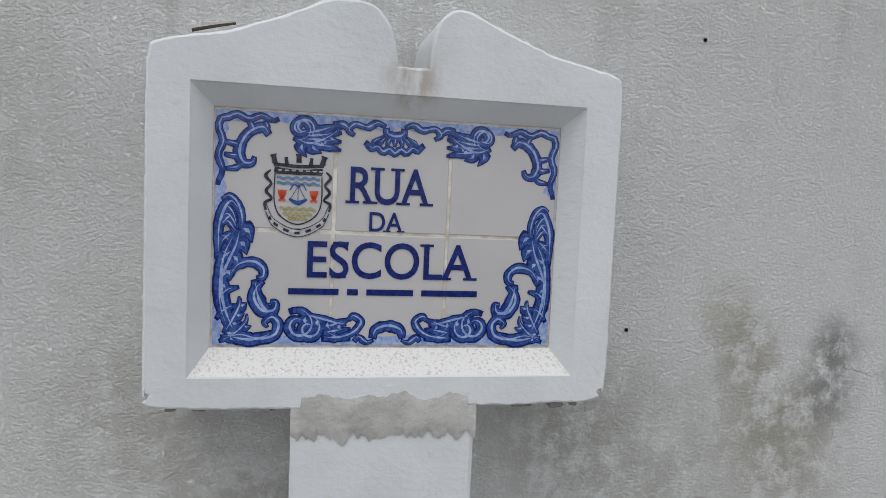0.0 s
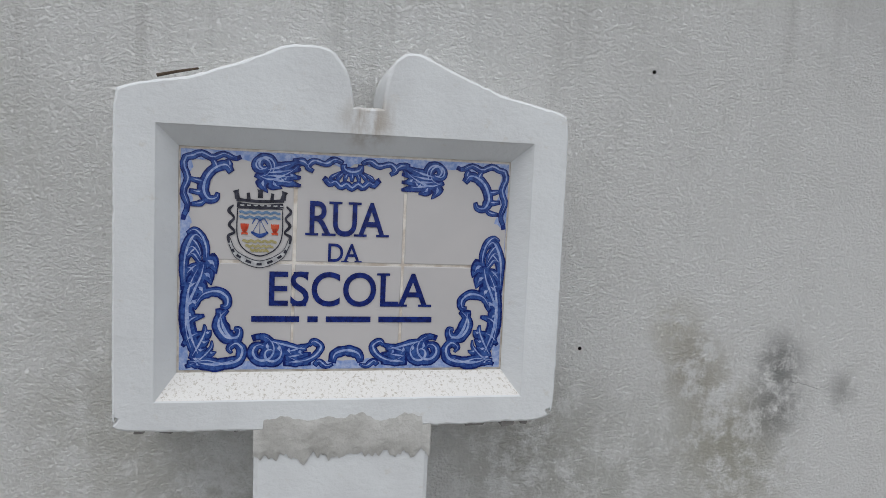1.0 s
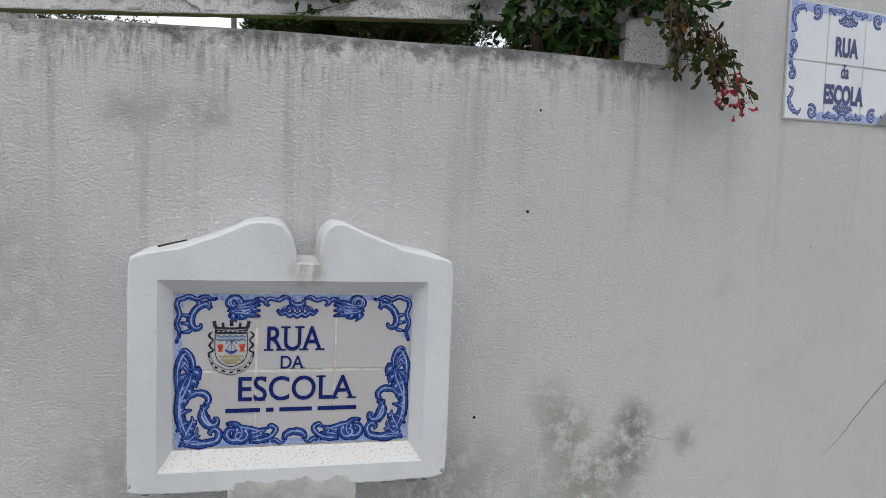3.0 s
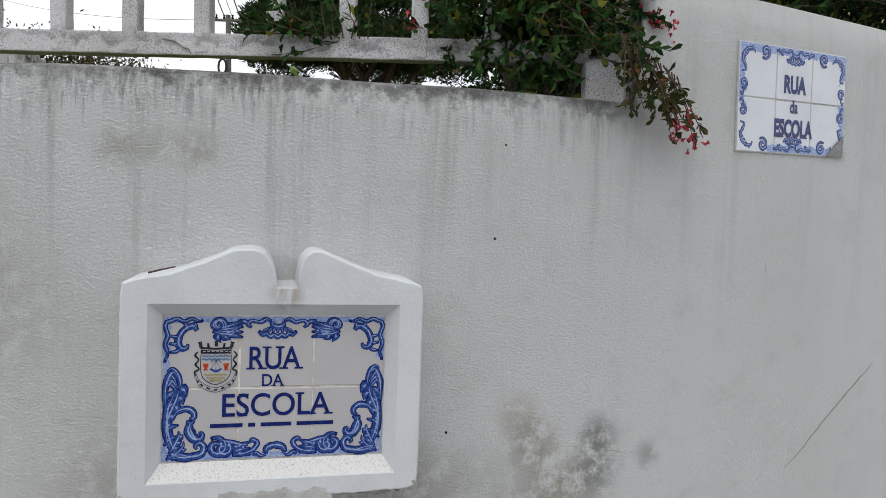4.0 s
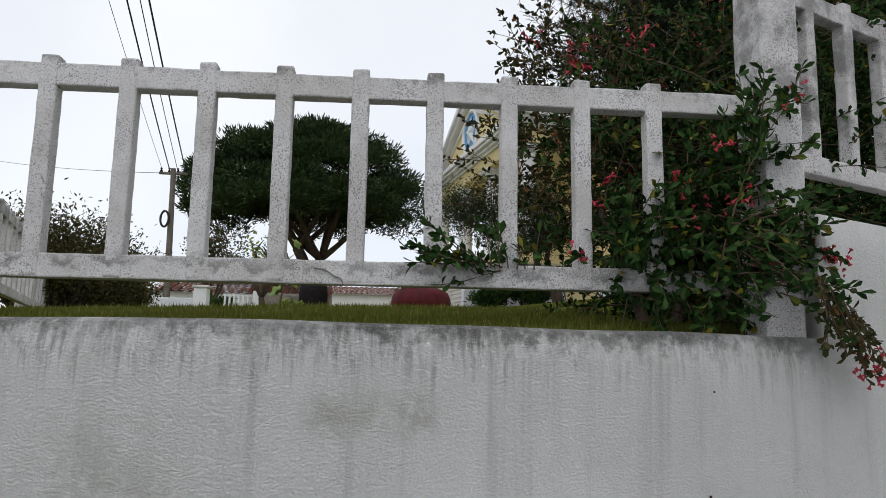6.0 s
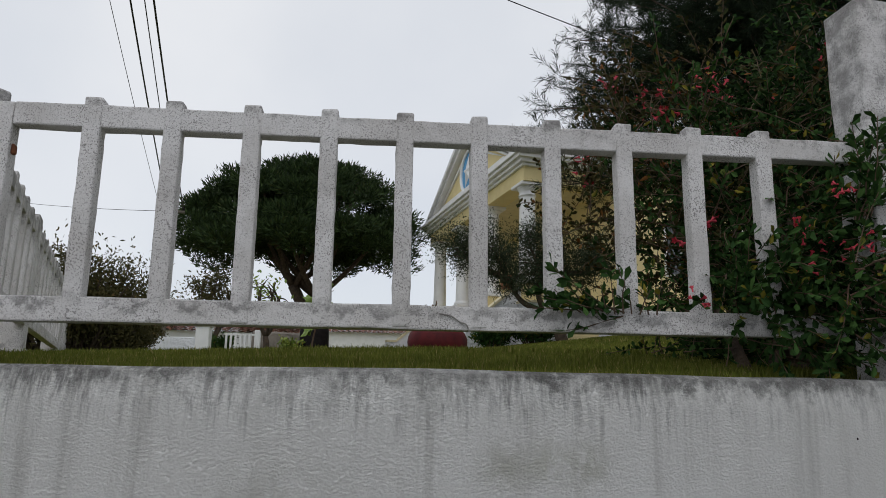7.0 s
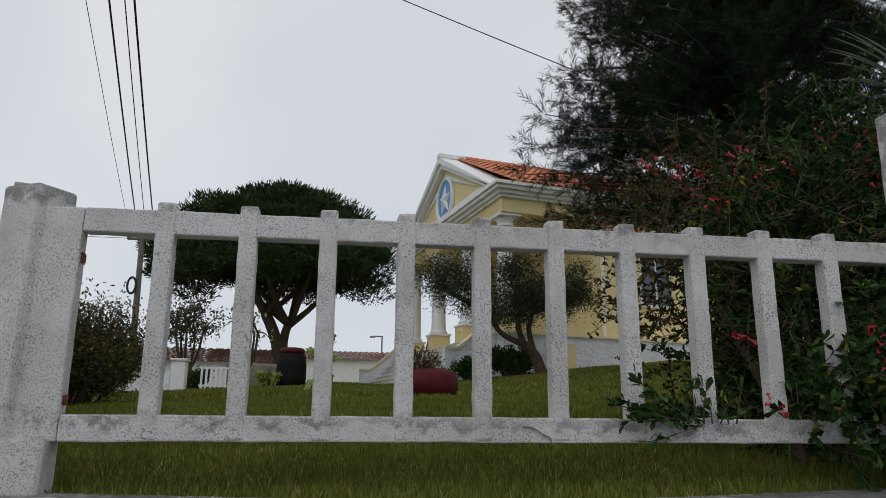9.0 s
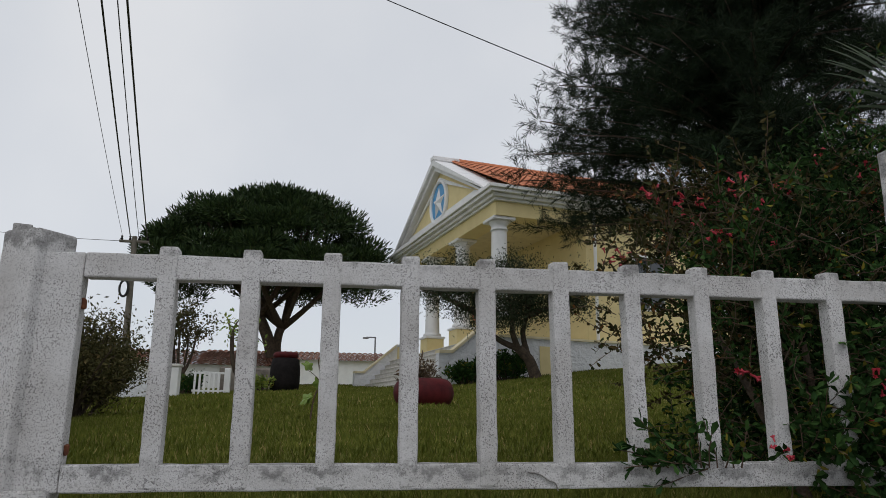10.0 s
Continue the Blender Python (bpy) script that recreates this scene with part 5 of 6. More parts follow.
tyre = thing("tyre_planter", lawn_at(0.07, 8.0), "dark red painted tyre planter with a withered plant", "planter")
part("tyre", ring_tyre(0.235, 0.12, 1.35, z=0.155), OXBLOOD, tyre, "", True)
part("soil", lathe(bmesh.new(), [(0.16, 0.1), (0.16, 0.24), (0.05, 0.27)], 20), SOIL, tyre, "dark soil")
n = 900
u = unit(n)
u[:, 2] = np.abs(u[:, 2])
blades("withered_plant", np.array([-0.06, 0, 0.27]) + u * RNG.uniform(0.05, 0.32, (n, 1)) * np.array([0.8, 0.8, 1.0]), u + RNG.normal(size=(n, 3)) * 0.6, RNG.uniform(0.04, 0.09, n), 0.02, DRY, tyre)

stump = thing("tyre_stack", lawn_at(-2.02, 16.2, 0.0), "tall dark planter drum topped with a red tyre", "planter")
part("drum", lathe(bmesh.new(), [(0.31, 0.0), (0.335, 0.2), (0.33, 0.5), (0.30, 0.72), (0.25, 0.74)], 24), BLACK, stump, "black drum", True)
part("tyre", ring_tyre(0.20, 0.085, 0.9, z=0.80), OXBLOOD, stump, "dark red tyre", True)

gp = thing("gate_pillar", lawn_at(-3.98, 14.0, -0.05), "square white gate pillar with a stone cap", "gate pillar")
part("shaft", boxes((-0.13, 0.13, -0.13, 0.13, 0.0, 0.62), bevel=0.01), WHITE, gp)
part("cap", boxes((-0.16, 0.16, -0.16, 0.16, 0.62, 0.67), bevel=0.01), STONE, gp)
solo("wall_garden", boxes((-0.95, -0.14, -0.09, 0.09, -0.1, 0.36), bevel=0.01), ROUGHCAST, "low white garden wall beside the gate", "wall", "structure").matrix_world = lawn_at(-3.98, 14.0)
gate = thing("garden_gate", lawn_at(-3.79, 15.0, 0.02), "small white slatted garden gate, closed", "gate")
part("gate_rail", boxes((0.0, 0.62, -0.02, 0.02, 0.06, 0.10), bevel=0.004), WHITE, gate)
part("gate_rail", boxes((0.0, 0.62, -0.02, 0.02, 0.42, 0.46), bevel=0.004), WHITE, gate)
for k in range(6):
    part("slat", boxes((0.03 + 0.095 * k, 0.075 + 0.095 * k, -0.034, -0.021, 0.0, 0.46), bevel=0.004), WHITE, gate)
part("gate_post", boxes((0.63, 0.75, -0.06, 0.06, -0.05, 0.54), bevel=0.008), WHITE, gate)
sw = solo("wall_rubble", roughen(boxes((-0.9, 0.9, -0.15, 0.15, -0.2, 0.55), bevel=0.04), 0.05, 3), STONEWALL, "low rubble stone wall under the pine", "wall", "structure")
sw.matrix_world = lawn_at(-2.8, 18.0)


# ---- trees and shrubs ----
def limb(a, b, bend, n=8):
    a, b, bend = Vector(a), Vector(b), Vector(bend)
    return [(1 - t) ** 2 * a + 2 * t * (1 - t) * ((a + b) / 2 + bend) + t * t * b for t in [k / n for k in range(n + 1)]]


pine = thing("stone_pine", pose(-3.1, 25.7, land(-3.1, 25.7)), "broad umbrella-shaped stone pine with a dark leaning trunk", "tree")
bm = bmesh.new()
tube(bm, limb((0.1, 0, -0.2), (-0.55, 0, 2.5), (0.45, 0, 0)), 0.24, 0.19, 10)
tube(bm, limb((0.6, 0.2, -0.2), (0.3, 0.1, 2.2), (-0.6, 0, 0.2)), 0.20, 0.15, 10)
for k in range(11):
    a = 2 * math.pi * k / 11 + RNG.uniform(-0.2, 0.2)
    r = RNG.uniform(2.2, 4.0)
    tip = (r * math.cos(a) - 0.3, r * math.sin(a) * 0.75, RNG.uniform(4.4, 6.3))
    tube(bm, limb((-0.54, 0, 2.4) if k % 2 else (0.3, 0.1, 2.1), tip, (0, 0, -0.35)), 0.12, 0.04, 6)
part("trunk", bm, BARK, pine, "", True)
base, way = [], []
for k in range(330):
    a, q = RNG.uniform(0, 2 * math.pi), RNG.uniform(0, 1) ** 0.5
    x, y = 4.0 * q * math.cos(a) - 0.38, 3.4 * q * math.sin(a)
    dome = 2.95 * math.sqrt(max(0.0, 1 - q ** 2.6))
    low = q > 0.25 and RNG.uniform() < 0.45
    z = (3.55 + 0.9 * (1 - q) + RNG.uniform(-0.25, 0.9)) if low else (3.72 + dome + RNG.uniform(-0.45, 0.1))
    s = RNG.uniform(0.5, 0.95)
    m = 330
    u = unit(m)
    u[:, 2] = u[:, 2] * 0.7 + 0.15
    p = np.array([x, y, z]) + u * np.array([s, s, s * 0.55]) * RNG.uniform(0.55, 1.0, (m, 1))
    base.append(p)
    way.append(u + np.array([0, 0, 0.5]) + RNG.normal(size=(m, 3)) * 0.3)
base, way = np.concatenate(base), np.concatenate(way)
blades("crown", base, way, RNG.uniform(0.13, 0.26, len(base)), 0.05, NEEDLE, pine)


def leaf_tree(name, at, h, spread, label, nleaf, mat, seed, leaf=(0.06, 0.02), fork=0.5, lean=0.0):
    t = thing(name, lawn_at(*at), label, "tree")
    bm = bmesh.new()
    r = np.random.default_rng(seed)
    f0 = (lean * 0.5, 0, h * fork * 0.45)
    tube(bm, limb((0.0, 0, -0.1), f0, (0.06, 0, 0)), 0.14 * h / 3, 0.10 * h / 3, 9)
    ends = []
    for k in range(5):
        a = 2 * math.pi * k / 5 + r.uniform(-0.4, 0.4)
        e = (f0[0] + spread * 0.6 * math.cos(a) * r.uniform(0.5, 1), spread * 0.6 * math.sin(a) * r.uniform(0.5, 1), h * r.uniform(0.6, 0.85))
        tube(bm, limb(f0, e, (0.1 * math.cos(a), 0.1 * math.sin(a), -0.2)), 0.065 * h / 3, 0.02, 7)
        ends.append(e)
        for j in range(4):
            e2 = (e[0] + r.normal() * spread * 0.35, e[1] + r.normal() * spread * 0.35, e[2] + r.uniform(-0.1, 0.25) * h)
            tube(bm, limb(e, e2, (0, 0, 0.1)), 0.018, 0.006, 5)
            ends.append(e2)
    part("trunk", bm, BARK, t, "", True)
    ends = np.array(ends)
    c = ends[r.integers(0, len(ends), nleaf)] + r.normal(size=(nleaf, 3)) * np.array([0.2, 0.2, 0.17]) * spread
    blades("crown", c, unit(nleaf), r.uniform(leaf[0] * 0.7, leaf[0] * 1.2, nleaf), leaf[1], mat, t)
    return t


def olive(at):
    """A leaning trunk that forks into three bent limbs under a wide, loose crown."""
    t = thing("olive_tree", lawn_at(*at), "olive tree with a leaning forked grey trunk and fine dark leaves", "tree")
    r = np.random.default_rng(3)
    bm = bmesh.new()
    tube(bm, spline([(0.08, 0, -0.1), (0.0, 0, 0.12), (-0.12, 0, 0.42), (-0.36, 0, 0.66)], 6), 0.15, 0.10, 10)
    limbs = (((-0.36, 0, 0.64), (-0.85, 0.1, 0.90), (-1.15, 0.1, 1.35), (-1.5, 0, 2.0)),
             ((-0.36, 0, 0.64), (-0.52, -0.1, 1.05), (-0.50, -0.1, 1.5), (-0.75, -0.2, 2.2)),
             ((-0.14, 0, 0.46), (-0.22, 0.1, 1.0), (-0.10, 0.1, 1.5), (0.15, 0.2, 2.2)),
             ((-0.10, 0.1, 1.4), (0.25, 0.0, 1.55), (0.55, 0.0, 1.6), (0.95, 0.0, 1.8)),
             ((-1.15, 0.1, 1.35), (-1.6, 0.0, 1.55), (-2.0, 0.1, 1.75), (-2.3, 0.1, 2.0)))
    ends = []
    for ln in limbs:
        c = spline(ln, 6)
        tube(bm, c, 0.075, 0.025, 7)
        for k in range(30):
            p = c[int(r.integers(len(c) // 2, len(c)))]
            e = p + Vector((r.normal() * 0.42, r.normal() * 0.42, r.normal() * 0.36 + 0.2))
            e.z = min(max(e.z, 1.15 + 0.1 * r.normal()), 2.75)
            q = limb(p, e, (0, 0, 0.08), 5)
            tube(bm, q, 0.014, 0.004, 4, False)
            ends += [tuple(v) for v in q[2:]]
    part("trunk", bm, BARK, t, "", True)
    ends = np.array(ends)
    n = 30000
    c = ends[r.integers(0, len(ends), n)] + r.normal(size=(n, 3)) * np.array([0.15, 0.15, 0.12])
    blades("crown", c, unit(n), r.uniform(0.05, 0.10, n), 0.02, LEAF_O, t)
    return t


olive((3.42, 15.0))
leaf_tree("young_tree", (-4.35, 16.4), 1.95, 0.55, "small young tree with dark leaves", 1900, LEAF_H, 5, (0.09, 0.04), 0.4)
leaf_tree("young_tree", (-2.65, 13.0), 1.5, 0.45, "thin young tree with sparse yellow-green leaves", 130, LEAF_Y, 6, (0.10, 0.05), 0.5)


def bush(name, at, size, n, mat, label, leaf=(0.07, 0.03), stems=18, up=0.4, seed=1):
    b = thing(name, lawn_at(*at), label, "bush")
    r = np.random.default_rng(seed)
    bm = bmesh.new()
    tips = []
    for k in range(stems):
        e = (r.uniform(-1, 1) * size[0], r.uniform(-1, 1) * size[1], size[2] * r.uniform(0.55, 1.0))
        ln = limb((e[0] * 0.3, e[1] * 0.3, -0.05), e, (0, 0, 0.1))
        tube(bm, ln, 0.02, 0.005, 5)
        tips += [tuple(p) for p in ln[3:]]
    part("stem", bm, BARK, b)
    tips = np.array(tips)
    c = tips[r.integers(0, len(tips), n)] + r.normal(size=(n, 3)) * np.array([size[0], size[1], size[2] * 0.6]) * 0.16
    c[:, 2] = np.abs(c[:, 2])
    blades("foliage", c, unit(n) + np.array([0, 0, up]), r.uniform(leaf[0] * 0.7, leaf[0] * 1.3, n), leaf[1], mat, b)
    return b


bush("hedge_bush", (-3.45, 6.5), (0.66, 0.9, 0.92), 26000, LEAF_H, "unkempt dull green and bronze hedge bush", (0.042, 0.017), 60, 0.4, 11)
bush("hedge_bush", (-4.15, 8.9), (0.6, 0.8, 0.85), 15000, LEAF_H, "unkempt dull green and bronze hedge bush", (0.06, 0.025), 50, 0.4, 12)
bush("hedge_bush", (-4.7, 11.6), (0.5, 0.6, 0.6), 8000, LEAF_H, "low dark hedge bush by the gate", (0.06, 0.025), 30, 0.4, 13)
bush("green_bush", (-3.95, 15.3), (0.3, 0.3, 0.45), 2500, LEAF, "dense green bush by the garden gate", (0.06, 0.03), 20, 0.4, 14)
bush("green_bush", (2.0, 15.7), (0.42, 0.3, 0.5), 2600, LEAF, "dark green spiky bush before the podium wall", (0.13, 0.04), 20, 0.7, 15)
bush("green_bush", (3.0, 15.8), (0.55, 0.3, 0.62), 2600, LEAF, "bright green bush before the podium wall", (0.13, 0.04), 20, 0.7, 16)
bush("green_bush", (-2.45, 16.0), (0.25, 0.2, 0.35), 500, LEAF_Y, "small yellowing bush beside the drum", (0.08, 0.04), 8, 0.5, 17)

vine = thing("vine_sapling", lawn_at(-1.15, 5.0), "thin vine sapling with a few large yellow-green leaves", "sapling")
bm = bmesh.new()
st = spline([(0, 0, -0.05), (0.02, 0.01, 0.15), (0.06, 0.0, 0.3), (0.04, 0.02, 0.46)], 6)
tube(bm, st, 0.007, 0.004, 6)
for k in range(3):
    tube(bm, limb(st[8 + 4 * k], st[8 + 4 * k] + Vector((0.1 * (-1) ** k, 0.02, 0.08)), (0, 0, 0.02), 4), 0.003, 0.002, 5)
part("stem", bm, CANE, vine)
for k in range(8):
    bm = bmesh.new()
    pts = []
    for i in range(20):
        a = 2 * math.pi * i / 20
        rr = 0.042 * (1 + 0.22 * math.cos(5 * a)) * (1.0 - 0.15 * math.cos(a))
        pts.append(bm.verts.new((rr * math.cos(a), rr * math.sin(a), 0.008 * math.cos(2 * a))))
    c = bm.verts.new((0, 0, 0.012))
    for i in range(20):
        bm.faces.new((c, pts[i], pts[(i + 1) % 20]))
    lf = part("leaf", bm, LEAF_Y, vine)
    p = st[6 + 2 * (k % 7)]
    lf.location = (p.x + RNG.uniform(-0.1, 0.1), p.y + RNG.uniform(-0.05, 0.05), p.z + RNG.uniform(0.0, 0.08))
    lf.rotation_euler = (RNG.uniform(0.5, 1.5), RNG.uniform(-0.5, 0.5), RNG.uniform(-1, 1))


# dark fine-needled conifer behind the shrub
con = thing("conifer", lawn_at(5.75, 9.6), "tall dark conifer with drooping fine-needled branches", "tree")
bm = bmesh.new()
tube(bm, limb((0, 0, -0.3), (0.2, 0, 7.5), (0.1, 0.1, 0)), 0.22, 0.08, 10)
base, way = [], []
rc = np.random.default_rng(21)
for k in range(250):
    z = rc.uniform(2.3, 8.2)
    a = rc.uniform(0, 2 * math.pi) if k % 3 else rc.uniform(2.4, 4.4)
    L = (rc.uniform(2.8, 3.7) if k % 9 else rc.uniform(3.7, 4.2)) if z < 4.4 else rc.uniform(2.3, 3.4)
    e = Vector((L * math.cos(a), L * math.sin(a) * 0.8, z + rc.uniform(-0.45, 0.5)))
    ln = limb((0.1, 0, z - 0.3), e, (0, 0, 0.35), 10)
    tube(bm, ln, 0.035, 0.008, 5)
    for j in range(2, 11):
        for s in range(5):
            d = Vector((rc.normal(), rc.normal(), rc.normal() * 0.6 - 0.15)).normalized() + (e.normalized() * 0.6)
            d.normalize()
            q = ln[j]
            le = rc.uniform(0.3, 0.6)
            m = 60
            tt = rc.uniform(0.05, 1.0, (m, 1))
            base.append(np.array(q) + np.array(d) * tt * le)
            way.append(np.array(d) * 1.0 + rc.normal(size=(m, 3)) * 0.6)
part("trunk", bm, BARK, con)
base, way = np.concatenate(base), np.concatenate(way)
blades("crown", base, way, rc.uniform(0.09, 0.18, len(base)), 0.0085, NEEDLE_D, con, 0.1)


# flowering shrub that grows through the fence and hangs over the wall
def canes_from(starts, rs, droop, leafmat, parent, nm="branch", leaf=(0.032, 0.013), dens=0.011):
    bm = bmesh.new()
    lb, lw, ends = [], [], []
    for s, d, L in starts:
        p, d = Vector(s), Vector(d).normalized()
        line = [p.copy()]
        n = max(4, int(L / 0.03))
        for i in range(n):
            d = (d + Vector((rs.normal(), rs.normal(), rs.normal())) * 0.09 + Vector((0, 0, -droop))).normalized()
            p = p + d * (L / n)
            line.append(p.copy())
        tube(bm, line, 0.0022, 0.001, 4, False)
        ends.append((line[-1], d))
        k = int(L / dens)
        for i in range(k):
            t = (0.12 + 0.88 * rs.uniform()) * n
            j = min(int(t), n - 1)
            q = line[j].lerp(line[j + 1], t - j)
            dd = (line[j + 1] - line[j]).normalized()
            lb.append(q)
            lw.append(dd * 0.7 + Vector((rs.normal(), rs.normal(), rs.normal())) * 0.62)
    part(nm, bm, CANE, parent)
    lb, lw = np.array(lb), np.array(lw)
    broad("foliage", lb, lw, rs.uniform(leaf[0] * 0.55, leaf[0] * 1.2, len(lb)), rs.uniform(leaf[1] * 0.8, leaf[1] * 1.3, len(lb)), leafmat, parent)
    return ends


def flowers(parent, p, rs, n=7, s=1.0):
    """A cluster of small red trumpets."""
    bm = bmesh.new()
    for k in range(n):
        d = Vector((rs.normal(), rs.normal(), rs.normal())).normalized()
        q = Vector(p) + d * 0.012 * s + Vector((rs.normal(), rs.normal(), rs.normal())) * 0.008 * s
        a = d.orthogonal().normalized()
        b = d.cross(a)
        rings = []
        for r, h in ((0.0016, 0.0), (0.0022, 0.010), (0.0066, 0.0155)):
            rings.append([bm.verts.new(q + d * h * s + (a * math.cos(2 * math.pi * i / 10) + b * math.sin(2 * math.pi * i / 10)) * r * s * (1.0 if r < 0.005 or i % 2 else 0.5)) for i in range(10)])
        for u, v in zip(rings, rings[1:]):
            for i in range(10):
                bm.faces.new((u[i], u[(i + 1) % 10], v[(i + 1) % 10], v[i]))
    return part("blossom", bm, FLOWER, parent, "blossom of small red trumpets")


shrub = thing("flowering_shrub", pose(0, 0, 0), "dense glossy green shrub with red flowers growing through the fence", "shrub")
rs = np.random.default_rng(33)
bm = bmesh.new()
for k in range(7):
    x = 0.38 + 0.09 * k
    tube(bm, limb((x * 0.5 + 0.28, 1.62 + 0.03 * (k % 3), 1.66), (x + rs.uniform(-0.3, 0.3), 1.8 + rs.uniform(-0.1, 0.3), 2.3), (0, 0, 0.05)), 0.022, 0.009, 7)
part("stem", bm, BARK, shrub, "dark woody stem clump")
# inner leaf mass, its deep shade painted in with the darker leaf colour
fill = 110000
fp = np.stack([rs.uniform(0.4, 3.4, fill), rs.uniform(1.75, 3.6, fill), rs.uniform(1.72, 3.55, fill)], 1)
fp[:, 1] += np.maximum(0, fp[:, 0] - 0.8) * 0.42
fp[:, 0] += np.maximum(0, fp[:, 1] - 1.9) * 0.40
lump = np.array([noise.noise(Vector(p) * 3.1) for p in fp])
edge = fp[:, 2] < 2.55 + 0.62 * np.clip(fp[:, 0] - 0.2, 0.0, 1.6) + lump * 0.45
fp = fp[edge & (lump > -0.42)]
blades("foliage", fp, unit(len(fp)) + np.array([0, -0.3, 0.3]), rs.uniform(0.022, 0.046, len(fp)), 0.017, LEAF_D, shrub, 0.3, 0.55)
starts = []
# the bulk behind the fence
for k in range(1500):
    x = rs.uniform(0.2, 2.6)
    y = rs.uniform(1.56, 2.5) + max(0.0, x - 0.8) * 0.42
    x += max(0.0, y - 1.7) * 0.33
    zt = 2.55 + 0.6 * min(1.5, max(0.0, x - 0.2)) + 0.15 * math.sin(7 * x)
    z = rs.uniform(1.74, zt)
    starts.append(((x, y, z), (rs.normal() - 0.15, rs.normal() * 0.8 - 0.15, rs.normal() * 0.6 + 0.5), rs.uniform(0.14, 0.38)))
ends = canes_from(starts, rs, 0.02, LEAF, shrub)
# bronze, thinner growth at the upper side
starts = []
for k in range(300):
    x = rs.uniform(-0.1, 0.75)
    z = rs.uniform(2.1 + max(0.0, 0.15 - x) * 1.5, 2.95)
    x += max(0.0, z - 2.5) * 0.9
    starts.append(((x + 0.1, rs.uniform(1.75, 2.5), z), (rs.normal() - 0.5, rs.normal() * 0.5, rs.normal() * 0.6 + 0.45), rs.uniform(0.14, 0.36)))
ends += canes_from(starts, rs, 0.015, LEAF_B, shrub, "bronze_branch", (0.028, 0.012), 0.009)
# canes that come through the balusters and over the rails
starts = []
for k in range(150):
    x = rs.uniform(0.27, 0.64)
    z = rs.uniform(1.84, 2.02 + (x - 0.27) * 1.2)
    starts.append(((x, 1.42, z), (rs.normal() * 0.5 + 0.15, -1.0, rs.normal() * 0.4 + 0.1), rs.uniform(0.14, 0.27)))
front = canes_from(starts, rs, 0.03, LEAF, shrub, "front_branch", (0.036, 0.015), 0.0095)
# the trailing mass over the corner of the wall
starts = []
for k in range(64):
    starts.append(((rs.uniform(0.46, 0.66), rs.uniform(1.16, 1.28), rs.uniform(1.84, 2.06)), (0.5 + rs.normal() * 0.4, -0.2 + rs.normal() * 0.3, 0.0 + rs.normal() * 0.35), rs.uniform(0.10, 0.21)))
trail = canes_from(starts, rs, 0.07, LEAF, shrub, "trailing_branch", (0.034, 0.014), 0.010)
starts = []
for k in range(20):
    starts.append(((0.66 + 0.009 * k, 1.12 + 0.006 * k, 1.88 - 0.004 * k), (0.18 + rs.normal() * 0.25, -0.10, -0.7 + rs.normal() * 0.2), rs.uniform(0.10, 0.21)))
drop = canes_from(starts, rs, 0.05, LEAF_B, shrub, "hanging_branch", (0.028, 0.012), 0.010)
# a sprig lying over the bottom rail
starts = [((-0.19 + 0.02 * k, 1.30 + 0.004 * k, 1.895), (-0.9 + rs.normal() * 0.3, -0.25, 0.35 + rs.normal() * 0.3), rs.uniform(0.10, 0.2)) for k in range(9)]
starts += [((-0.17 + 0.022 * k, 1.31, 1.89), (rs.normal() * 0.5 - 0.2, -0.2, 0.8), rs.uniform(0.06, 0.13)) for k in range(10)]
canes_from(starts, rs, 0.02, LEAF, shrub, "rail_sprig", (0.036, 0.015), 0.010)
# one tall light sprig before the pillar
canes_from([((0.55 + 0.01 * k, 1.25, 2.15), (0.10 + rs.normal() * 0.15, -0.1, 1.0), rs.uniform(0.2, 0.33)) for k in range(5)], rs, 0.0, LEAF, shrub, "upright_sprig", (0.04, 0.016), 0.010)
showy = [e for i, e in enumerate(ends) if e[0].z > 2.6 or (e[0].y < 2.0 and i % 4 == 0)]
for k in range(50):
    p, d = showy[int(rs.integers(0, len(showy)))]
    flowers(shrub, p, rs, int(rs.integers(4, 8)), rs.uniform(1.3, 2.1))
for k in range(8):
    p, d = front[int(rs.integers(0, len(front)))]
    flowers(shrub, p, rs, 6, 1.1)

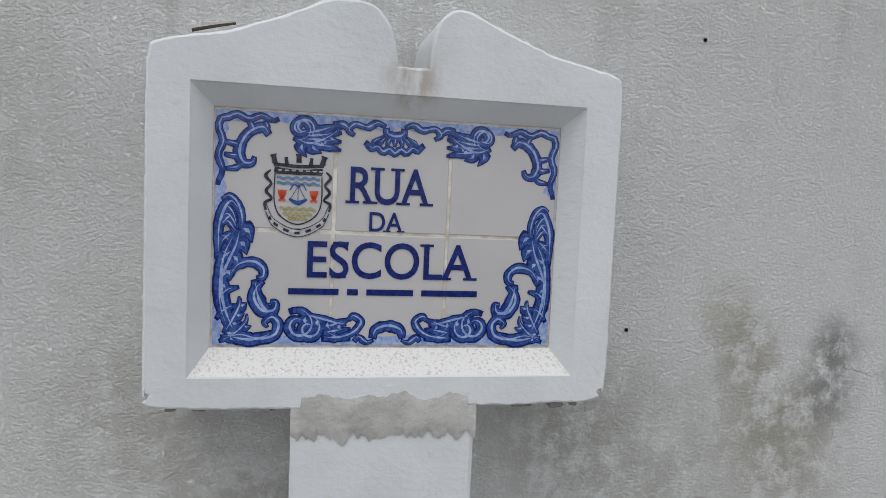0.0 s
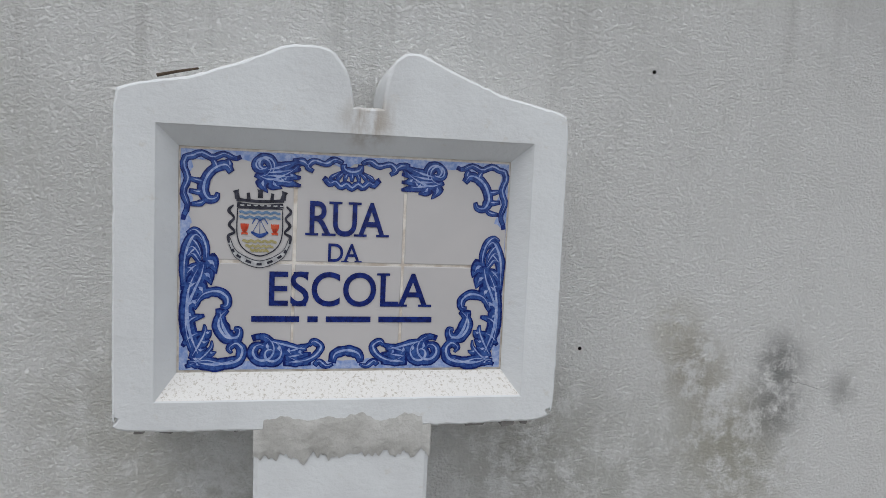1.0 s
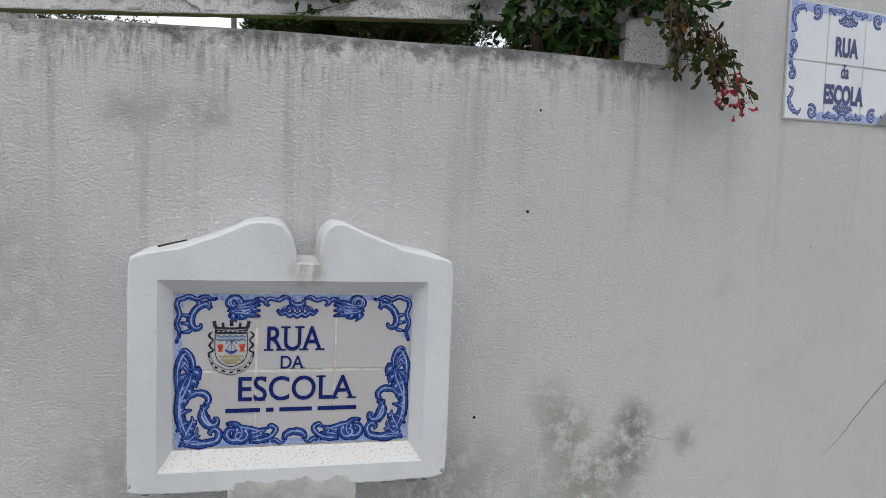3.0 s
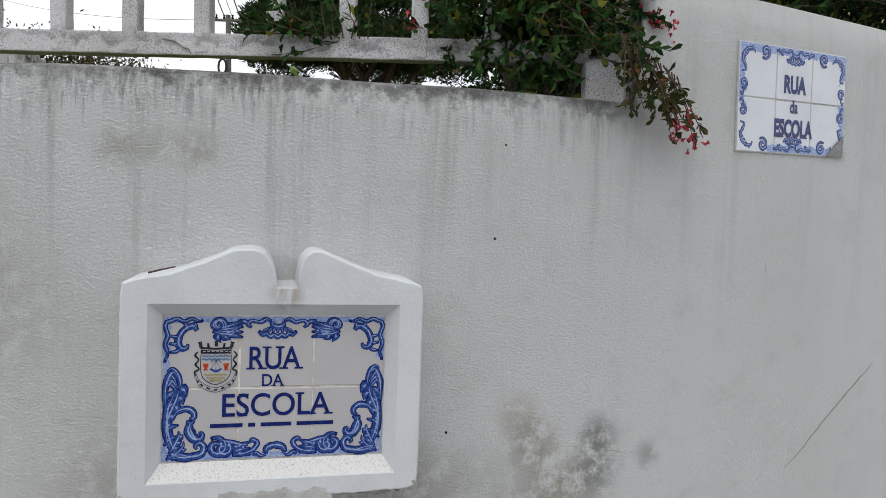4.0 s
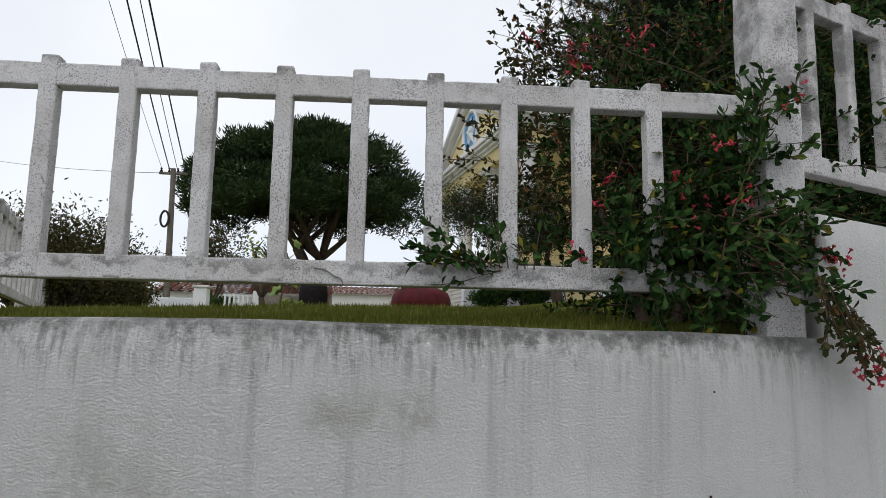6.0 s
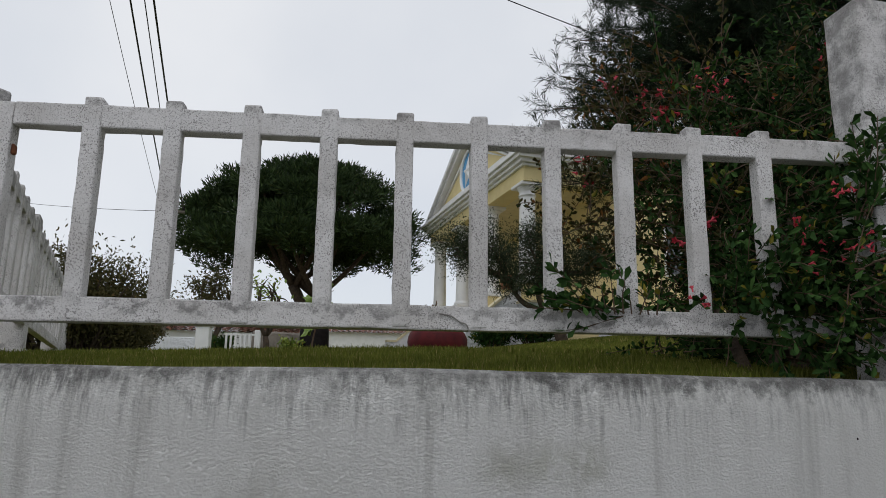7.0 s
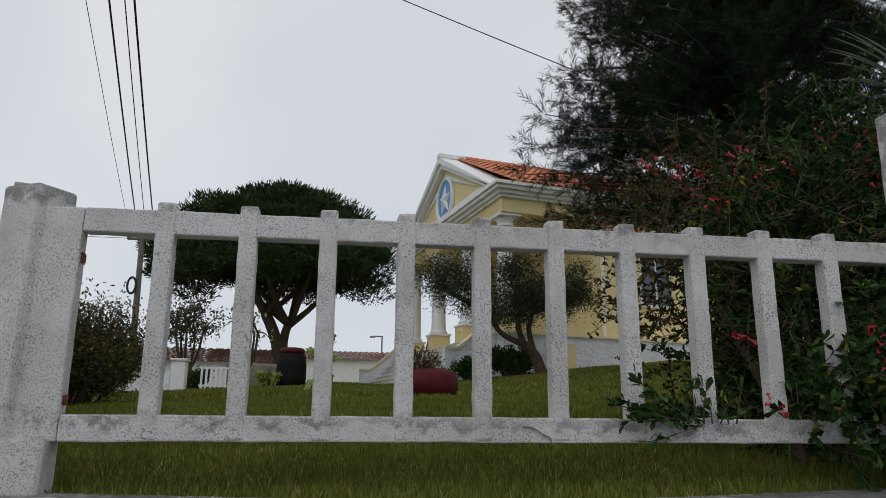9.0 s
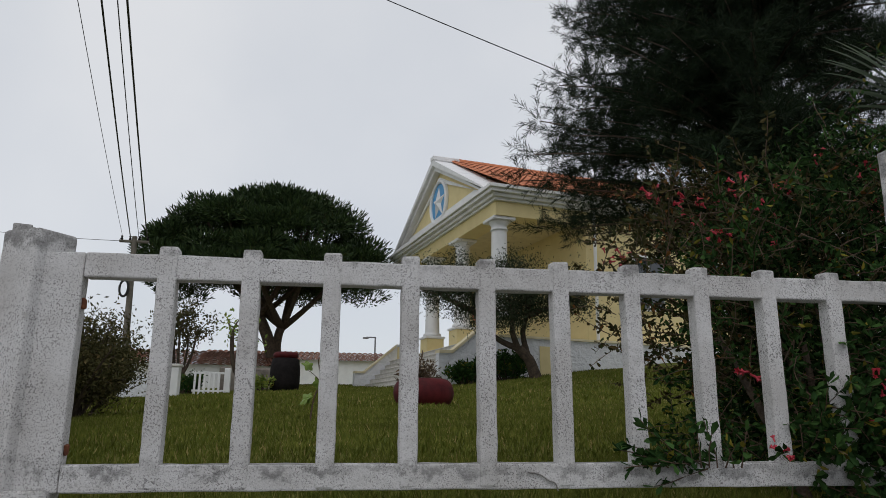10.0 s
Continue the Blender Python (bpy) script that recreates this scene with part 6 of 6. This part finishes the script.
for group, count, size in ((sorted(drop, key=lambda e: -e[0].x), 4, 1.0), (sorted(trail, key=lambda e: -e[0].x), 4, 0.95)):
    for k in range(count):
        flowers(shrub, group[2 * k][0], rs, 8, size)

# fan of narrow palm leaves that rises behind the shrub
palm = thing("palm", lawn_at(5.2, 5.6, 0.2), "palm with long narrow pale green fronds behind the shrub", "palm")
part("trunk", tube(bmesh.new(), [(0, 0, -0.1), (0.05, 0, 2.6)], 0.11, 0.08, 10), BARK, palm)
rp = np.random.default_rng(8)
for k in range(16):
    a = 2.3 + 2.0 * k / 15
    tip = Vector((1.35 * math.cos(a), 0.6 * math.sin(a), 3.55 - 0.55 * abs(k - 7) / 7 + rp.uniform(-0.1, 0.1)))
    ln = limb((0.05, 0, 2.55), tip, (0, 0, 0.35), 9)
    bm = bmesh.new()
    L, R = [], []
    for i, p in enumerate(ln):
        w = 0.022 * math.sin(math.pi * (0.15 + 0.85 * i / 9)) + 0.002
        L.append(bm.verts.new(p + Vector((0, 0, w))))
        R.append(bm.verts.new(p - Vector((0, 0.01, w))))
    for i in range(9):
        bm.faces.new((L[i], L[i + 1], R[i + 1], R[i]))
    part("frond", bm, PALM, palm)

# ---- grass ----
rg = np.random.default_rng(5)


def turf(n, x0, x1, y0, y1, h, w, label):
    x, y = rg.uniform(x0, x1, n), rg.uniform(y0, y1, n)
    keep = y > np.array([wall_y(min(max(v, -6), 6)) for v in x]) + 0.22
    x, y = x[keep], y[keep]
    z = np.array([land(a, b) for a, b in zip(x, y)]) - 0.004
    m = len(x)
    way = rg.normal(size=(m, 3)) * 0.38
    way[:, 2] = 1.0
    ob = blades("grass", np.stack([x, y, z], 1), way, rg.uniform(0.5, 1.25, m) * h, w, GRASS, None, 0.2, 0.35)
    tagged(ob, label, "grass", "", "stuff")


turf(70000, -2.3, 1.2, 1.1, 2.6, 0.034, 0.0038, "short green lawn grass along the wall top")
turf(80000, -3.2, 2.6, 2.6, 7.0, 0.045, 0.007, "short green lawn grass")
turf(60000, -5.0, 5.5, 7.0, 18.0, 0.06, 0.018, "short green lawn grass")
turf(14000, -5.0, 2.5, 18.0, 30.0, 0.07, 0.03, "short green lawn grass")
